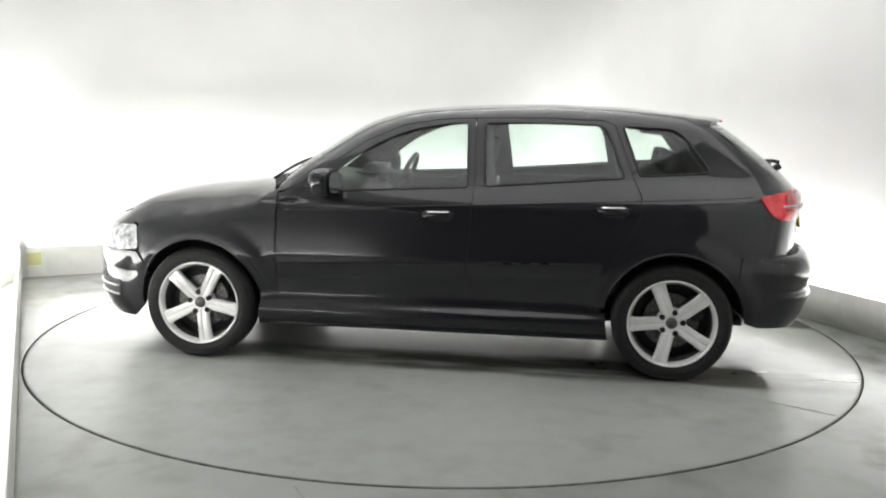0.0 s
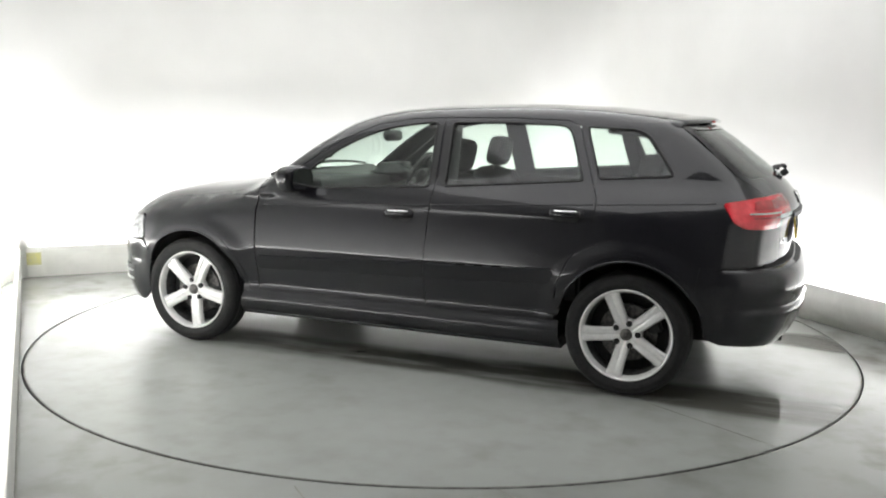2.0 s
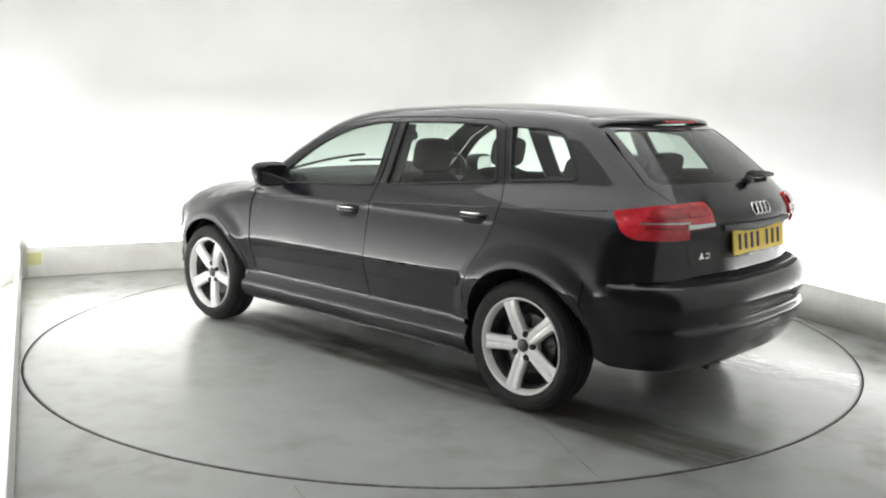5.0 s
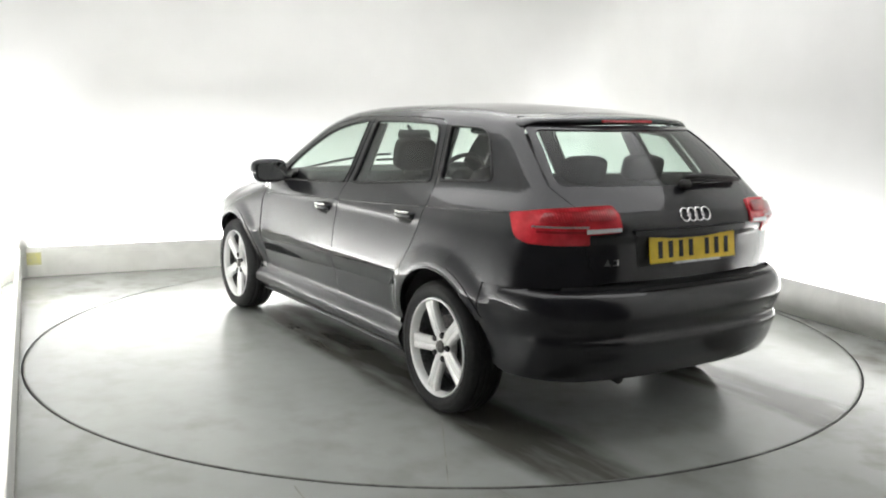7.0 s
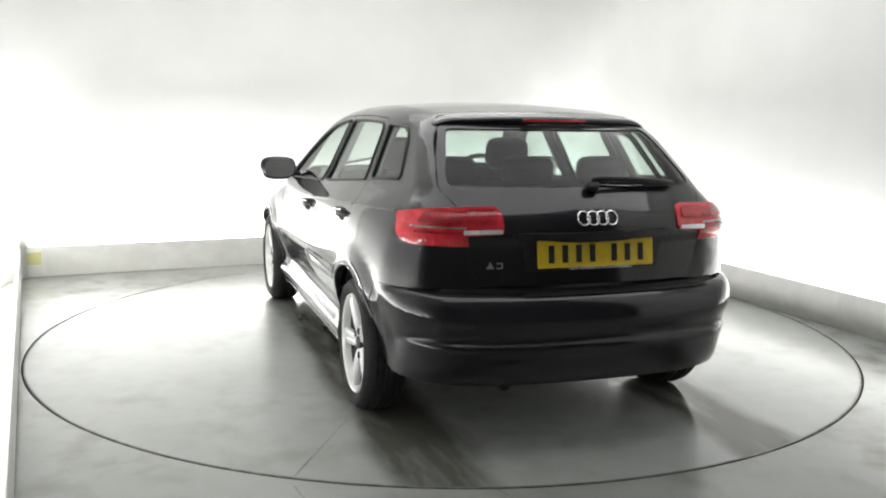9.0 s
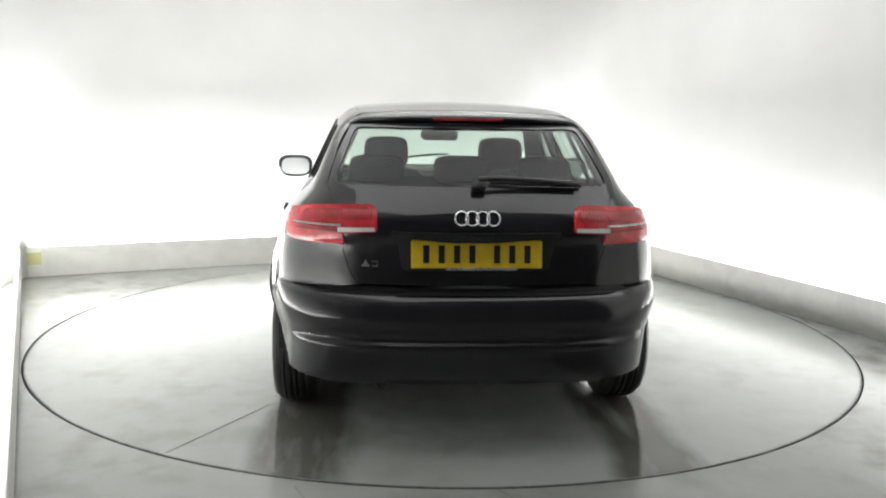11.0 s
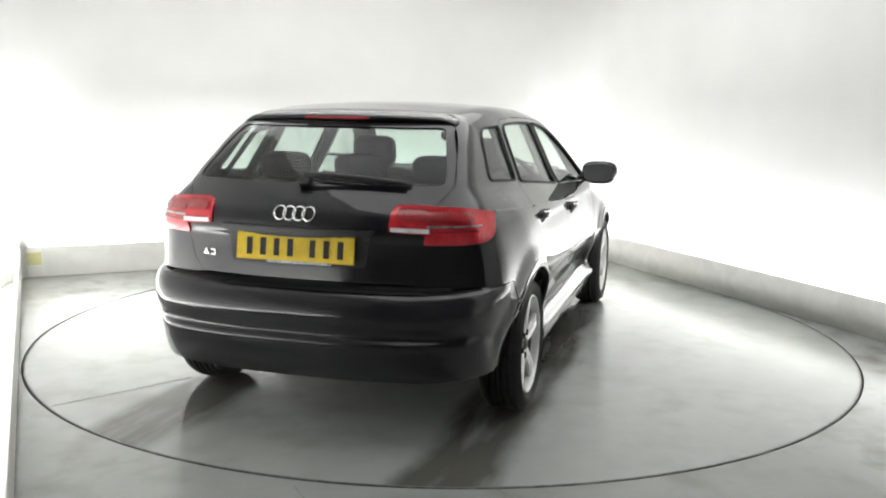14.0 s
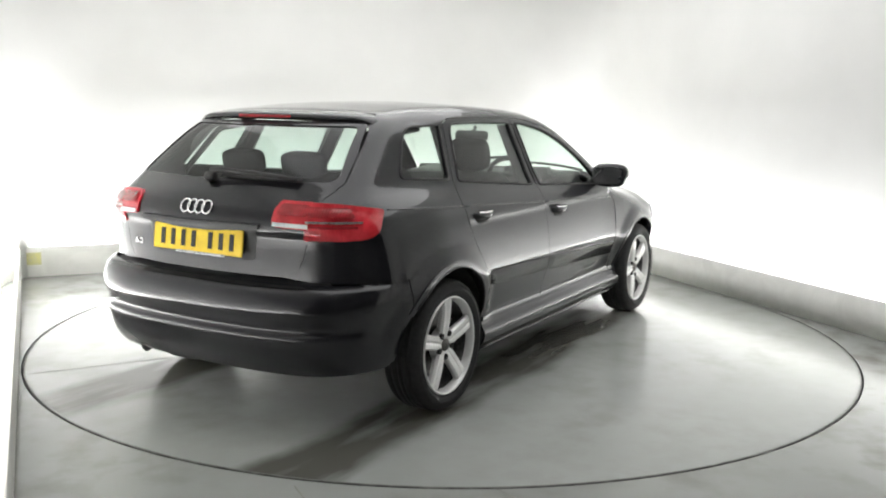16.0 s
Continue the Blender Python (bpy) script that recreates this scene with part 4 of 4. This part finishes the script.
# ---- wheels ----
def build_wheel():
    """Left-hand wheel about its centre, outer face towards +y."""
    wheel = new("wheel")
    wheel.parent = car
    R, B = 0.311, 0.234
    tyre = [(B - 0.004, 0.078), (B + 0.012, 0.092), (B + 0.035, 0.098), (0.288, 0.092), (0.300, 0.082), (0.307, 0.068), (R, 0.05)]
    for y in (0.045, 0.012, -0.012, -0.045):
        tyre += [(R, y + 0.005), (R - 0.007, y + 0.004), (R - 0.007, y - 0.004), (R, y - 0.005)]
    tyre += [(0.307, -0.068), (0.300, -0.082), (0.28, -0.098), (B, -0.09), (B - 0.01, -0.07)]
    t = part("tyre", lathe(tyre, 64), M_TYRE, wheel, "black rubber tyre", smooth=True)
    for r in (0.262, 0.284):
        part("tyre_ridge", lathe([(r - 0.002, 0.0965), (r, 0.0995), (r + 0.002, 0.0965)], 64), M_TYRE, wheel, smooth=True)
    rim = [(B - 0.001, 0.084), (B - 0.004, 0.091), (B - 0.008, 0.091), (B - 0.013, 0.084), (B - 0.019, 0.068), (B - 0.024, 0.052)]
    r_ob = part("rim", lathe(rim, 64), M_ALLOY, wheel, "five-spoke silver alloy rim", smooth=True)
    # inner barrel, much darker than the rim and spokes
    part("rim_well", lathe([(B - 0.024, 0.052), (0.204, 0.03), (0.20, -0.03), (0.208, -0.085), (0.23, -0.088)], 64), M_WELL, wheel, "dark inner rim", smooth=True)
    for k in range(5):
        bm = bmesh.new()
        secs = []
        for r, w, yo, th in ((0.030, 0.040, 0.060, 0.028), (0.062, 0.045, 0.064, 0.030), (0.10, 0.046, 0.070, 0.030), (0.15, 0.047, 0.076, 0.028), (0.19, 0.050, 0.078, 0.026), (0.219, 0.057, 0.076, 0.024)):
            pts = [(-w, yo - th), (-w, yo - 0.012), (-w * 0.78, yo), (-w * 0.30, yo + 0.001), (0, yo - 0.003), (w * 0.30, yo + 0.001), (w * 0.78, yo), (w, yo - 0.012), (w, yo - th)]
            a = math.pi / 2 + 2 * math.pi * k / 5
            secs.append([bm.verts.new((r * math.cos(a) - p * 0.76 * math.sin(a), y, r * math.sin(a) + p * 0.76 * math.cos(a))) for p, y in pts])
        for a, b in zip(secs, secs[1:]):
            for i in range(9):
                bm.faces.new((a[i], a[(i + 1) % 9], b[(i + 1) % 9], b[i]))
        bm.faces.new(secs[0])
        bm.faces.new(secs[-1][::-1])
        bmesh.ops.recalc_face_normals(bm, faces=bm.faces[:])
        part("spoke", bm, M_ALLOY, wheel, smooth=False)
    hub = lathe([(0.001, 0.059), (0.068, 0.059), (0.076, 0.053), (0.08, 0.02), (0.001, 0.02)], 32)
    part("hub", hub, M_ALLOY, wheel, smooth=False)
    part("hub_cap", lathe([(0.001, 0.072), (0.026, 0.070), (0.030, 0.064), (0.031, 0.055)], 32), M_STEEL, wheel, "dark grey centre cap", smooth=True)
    for k in range(5):
        a = math.pi / 2 + 2 * math.pi * (k + 0.5) / 5
        bm = bmesh.new()
        bmesh.ops.create_cone(bm, cap_ends=True, segments=8, radius1=0.0165, radius2=0.015, depth=0.02, matrix=pose(0.058 * math.cos(a), 0.058, 0.058 * math.sin(a), -90))
        part("wheel_bolt", bm, M_BLACK, wheel)
    part("brake_disc", lathe([(0.07, 0.005), (0.145, 0.005), (0.145, -0.015), (0.07, -0.015)], 40), M_STEEL, wheel, "grey brake disc")
    part("brake_caliper", moved(soft_box(0.07, 0.05, 0.13, 0.012), pose(-0.135, 0.0, 0.02)), M_TRIM, wheel)
    part("wheel_back", lathe([(0.001, -0.03), (0.205, -0.03)], 32), M_BLACK, wheel)
    return wheel


wheel = build_wheel()
wheel.matrix_basis = pose(1.289, 0.808, 0.311, 0, -27.5, 0)
copy_thing(wheel, pose(-1.289, 0.772, 0.311, 0, 22, 0))
copy_thing(wheel, pose(-1.289, -0.772, 0.311, 0, 2, 180))
copy_thing(wheel, pose(1.289, -0.808, 0.311, 0, 20, 180))


# ---- door mirrors ----
def build_mirror(side):
    bm = bmesh.new()
    bmesh.ops.create_uvsphere(bm, u_segments=24, v_segments=14, radius=1.0)
    for v in bm.verts:
        x, y, z = v.co
        k = 1.0 if x > 0 else 0.45
        f = lambda c: math.copysign(abs(c) ** 0.62, c)
        v.co = Vector((f(x) * 0.085 * k, f(y) * 0.113 * (1 - 0.12 * (z < 0)), f(z) * 0.073))
    shell = part("door_mirror", moved(bm, pose(0.535, side * 0.936, 1.008, 0, 0, side * -6)), M_PAINT, car, "black folding door mirror", smooth=True)
    bm = bmesh.new()
    bmesh.ops.create_circle(bm, cap_ends=True, segments=28, radius=1.0)
    for v in bm.verts:
        x, y, _ = v.co
        f = lambda c: math.copysign(abs(c) ** 0.62, c)
        v.co = Vector((0, f(x) * 0.092, f(y) * 0.055))
    part("mirror_glass", moved(bm, pose(0.4895, side * 0.932, 1.008, 0, 0, side * -6)), M_MIRROR, shell)
    base = tube([(0.60, side * 0.785, 0.960), (0.58, side * 0.83, 0.968), (0.55, side * 0.88, 0.978)], 0.026, 10)
    part("mirror_foot", base, M_TRIM, shell, smooth=True)
    panel("mirror_triangle", rounded([(0.70, 0.972), (0.575, 0.965), (0.575, 1.035), (0.60, 1.03)], 0.008), flank(side), M_TRIM, shell, 0.02, offset=0.004, flange=0.006)


build_mirror(1)
build_mirror(-1)

# ---- inside the car ----
part("floor_pan", box_bm(-1.72, 1.85, -0.42, 0.42, 0.22, 0.26), M_BLACK, car)
part("floor_pan", box_bm(-0.95, 0.95, -0.79, 0.79, 0.19, 0.24), M_BLACK, car)
part("parcel_shelf", moved(soft_box(0.52, 1.16, 0.03, 0.01), pose(-1.55, 0, 0.985)), M_FABRIC, car)
part("dashboard", moved(soft_box(0.55, 1.36, 0.30, 0.09), pose(0.72, 0, 0.83, 0, -6, 0)), M_TRIM, car, smooth=True)
part("instrument_hood", moved(soft_box(0.22, 0.38, 0.12, 0.05), pose(0.55, -0.36, 0.975)), M_TRIM, car, smooth=True)
sw = new("steering_wheel")
sw.parent = car
sw.matrix_basis = pose(0.36, -0.36, 0.93, 0, -24, 0)
part("wheel_rim", tube([(0, 0.185 * math.cos(a), 0.185 * math.sin(a)) for a in np.linspace(0, 2 * math.pi, 33)], 0.016, 8), M_TRIM, sw, smooth=True)
part("airbag_pad", soft_box(0.05, 0.17, 0.15, 0.02), M_TRIM, sw, smooth=True)
for y in (-1, 1):
    part("wheel_spoke", moved(soft_box(0.02, 0.11, 0.035, 0.006), pose(0, y * 0.13, 0)), M_SILVER, sw)
part("steering_column", tube([(0.02, 0, 0), (0.25, 0, -0.03)], 0.04, 10), M_TRIM, sw)
part("interior_mirror", moved(soft_box(0.03, 0.245, 0.07, 0.014), pose(0.40, -0.02, 1.228, 0, 10, 0)), M_RUBBER, car, "black interior mirror", smooth=True)
part("mirror_stalk", tube([(0.41, -0.02, 1.24), (0.47, -0.01, 1.285)], 0.012, 8), M_RUBBER, car)


def build_seat(y):
    seat = new("front_seat")
    seat.parent = car
    seat.matrix_basis = pose(0.24, y, -0.075)
    part("seat_cushion", moved(soft_box(0.52, 0.50, 0.16, 0.05), pose(0.05, 0, 0.50, 0, -8, 0)), M_FABRIC, seat, smooth=True)
    part("backrest", moved(puff(0.17, 0.48, 0.64, 0.35), pose(-0.33, 0, 0.80, 0, -17, 0)), M_FABRIC, seat, smooth=True)
    for s in (-1, 1):
        part("side_bolster", moved(soft_box(0.13, 0.07, 0.48, 0.03), pose(-0.28, s * 0.22, 0.80, 0, -17, 0)), M_FABRIC, seat, smooth=True)
        part("headrest_post", tube([(-0.425, s * 0.06, 1.08), (-0.445, s * 0.06, 1.17)], 0.006, 6), M_STEEL, seat)
    part("headrest", moved(puff(0.11, 0.26, 0.185), pose(-0.452, 0, 1.215, 0, -12, 0)), M_FABRIC, seat, "dark grey headrest", smooth=True)


build_seat(0.34)
build_seat(-0.34)
rear_seat = new("rear_seat")
rear_seat.parent = car
part("seat_cushion", moved(soft_box(0.50, 1.26, 0.18, 0.05), pose(-0.85, 0, 0.50, 0, -6, 0)), M_FABRIC, rear_seat, smooth=True)
part("backrest", moved(puff(0.15, 1.26, 0.56, 0.3), pose(-1.18, 0, 0.80, 0, -20, 0)), M_FABRIC, rear_seat, smooth=True)
for y in (-0.40, 0.0, 0.40):
    part("headrest", moved(puff(0.09, 0.26, 0.13), pose(-1.295, y, 1.115, 0, -12, 0)), M_FABRIC, rear_seat, "dark grey headrest", smooth=True)
xs = np.linspace(0.05, -1.45, 16)
bm = bmesh.new()
rows = []
for x in xs:
    ys = np.linspace(-0.50, 0.50, 13)
    P, _ = lift_top(np.full(13, x), ys, greenhouse, -0.035)
    rows.append([bm.verts.new(p) for p in P])
for a, b in zip(rows, rows[1:]):
    for k in range(12):
        bm.faces.new((a[k], a[k + 1], b[k + 1], b[k]))
part("headliner", bm, M_HEADLINER, car, smooth=True)
for s in (1, -1):
    for x0, x1, zt in ((0.80, -0.20, 0.955), (-0.24, -1.02, 0.99)):
        part("door_trim", moved(soft_box(x0 - x1, 0.05, 0.55, 0.02), pose((x0 + x1) / 2, s * 0.715, zt - 0.285)), M_TRIM, car)

for side in (1, -1):
    lift = flank(side)
    for x0, x1, slope in ((-0.195, -0.335, 0.03), (-0.99, -1.07, 0.06)):
        poly = [(x0 - slope * 0.3, 0.96), (x0 + slope, 1.335), (x1 + slope, 1.335), (x1 - slope * 0.3, 0.96)]
        panel("pillar_lining", poly, lift, M_TRIM, car, 0.04, offset=-0.035, flange=0.01)
    panel("pillar_lining", rounded([(-1.46, 1.06), (-1.45, 1.10), (-1.30, 1.30), (-1.10, 1.318), (-1.10, 1.34), (-1.33, 1.33), (-1.49, 1.10)], 0.02), lift, M_TRIM, car, 0.04, offset=-0.045, flange=0.01)

# ---- floor and turntable ----


def flat(z):
    return lambda x, y, o=0.0: (np.stack([x, y, 0 * x + z], 1), np.stack([0 * x, 0 * x, 0 * x + 1], 1))


def circle(r, n=180):
    return [(r * math.cos(2 * math.pi * i / n), r * math.sin(2 * math.pi * i / n)) for i in range(n)]


corners = [room(u, v)[:2] for u, v in ((W_L - 2.2, V_END - 0.2), (W_R + 2.2, V_END - 0.2), (W_R + 2.2, W_B + 0.2), (W_L - 2.2, W_B + 0.2))]
floor = tagged(panel("floor", corners, flat(0.0), M_FLOOR, None, 0.5, [circle(DISC_R + 0.009)], flange=0.06), kind="structure")
pit = part("floor_pit", lathe([(0.001, 0.0), (DISC_R + 0.05, 0.0)], 90), M_BLACK)
pit.matrix_world = pose(0, 0, -0.055, -90, 0, 0)
tagged(pit, kind="structure")
disc = new("turntable")
tagged(disc, "grey painted round turntable set flush in the floor", "turntable")
panel("deck", circle(DISC_R - 0.001), flat(0.0), M_DISC, disc, 0.5, flange=0.05)
part("rim_edge", lathe([(DISC_R, -0.012), (DISC_R, 0.0), (DISC_R - 0.004, 0.0015), (DISC_R - 0.012, 0.0008)], 180), M_RIM, disc).matrix_basis = pose(0, 0, 0, 90, 0, 0)


def seam(name, a, b, w, z, parent):
    a, b = Vector((*a, z)), Vector((*b, z))
    n = (b - a).cross(Vector((0, 0, 1))).normalized() * w / 2
    bm = bmesh.new()
    lo = [bm.verts.new(p) for p in (a - n, b - n, b + n, a + n)]
    up = [bm.verts.new(v.co + Vector((0, 0, 0.0012))) for v in lo]
    bm.faces.new(up)
    for i in range(4):
        bm.faces.new((lo[i], lo[(i + 1) % 4], up[(i + 1) % 4], up[i]))
    bmesh.ops.recalc_face_normals(bm, faces=bm.faces[:])
    return part(name, bm, M_SEAM, parent)


seam("deck_seam", (-2.06, 1.29), (-1.45, 0.93), 0.004, 0.0005, disc)
seam("floor_seam", (-0.545, -2.46), (-0.30, -2.95), 0.005, 0.0005, floor)
seam("floor_seam", (0.215, -2.46), (0.45, -2.75), 0.005, 0.0005, floor)
# thin dark line where the floor meets the kick boards
for a, b in (((U_LEFT, V_BACK - 0.004), (U_RIGHT + SKEW * V_BACK, V_BACK - 0.004)), ((U_RIGHT + SKEW * V_BACK - 0.004, V_BACK), (U_RIGHT + SKEW * V_OPEN - 0.004, V_OPEN)), ((U_LEFT + 0.004, V_BACK), (U_LEFT + 0.004, V_OPEN))):
    seam("floor_seam", room(*a)[:2], room(*b)[:2], 0.007, 0.0005, floor)
# a pale yellow mark on the kick board in the corner
mark = room_box("sticker", U_LEFT + 0.03, U_LEFT + 0.15, V_BACK - 0.003, V_BACK - 0.0005, 0.10, 0.20, M_MARK)
tagged(mark, "pale yellow faded sticker on the kick board", "sticker")


def motions():
    rows_disc, rows_car = [], []
    for i in range(33):
        t = i * 0.5
        turn = pose(0, 0, 0, 0, 0, TURN_0 + TURN_RATE * t)
        rows_disc.append((t, turn))
        rows_car.append((t, turn @ pose(CAR_X, CAR_Y, 0)))
    walk(disc, rows_disc)
    walk(car, rows_car)


motions()
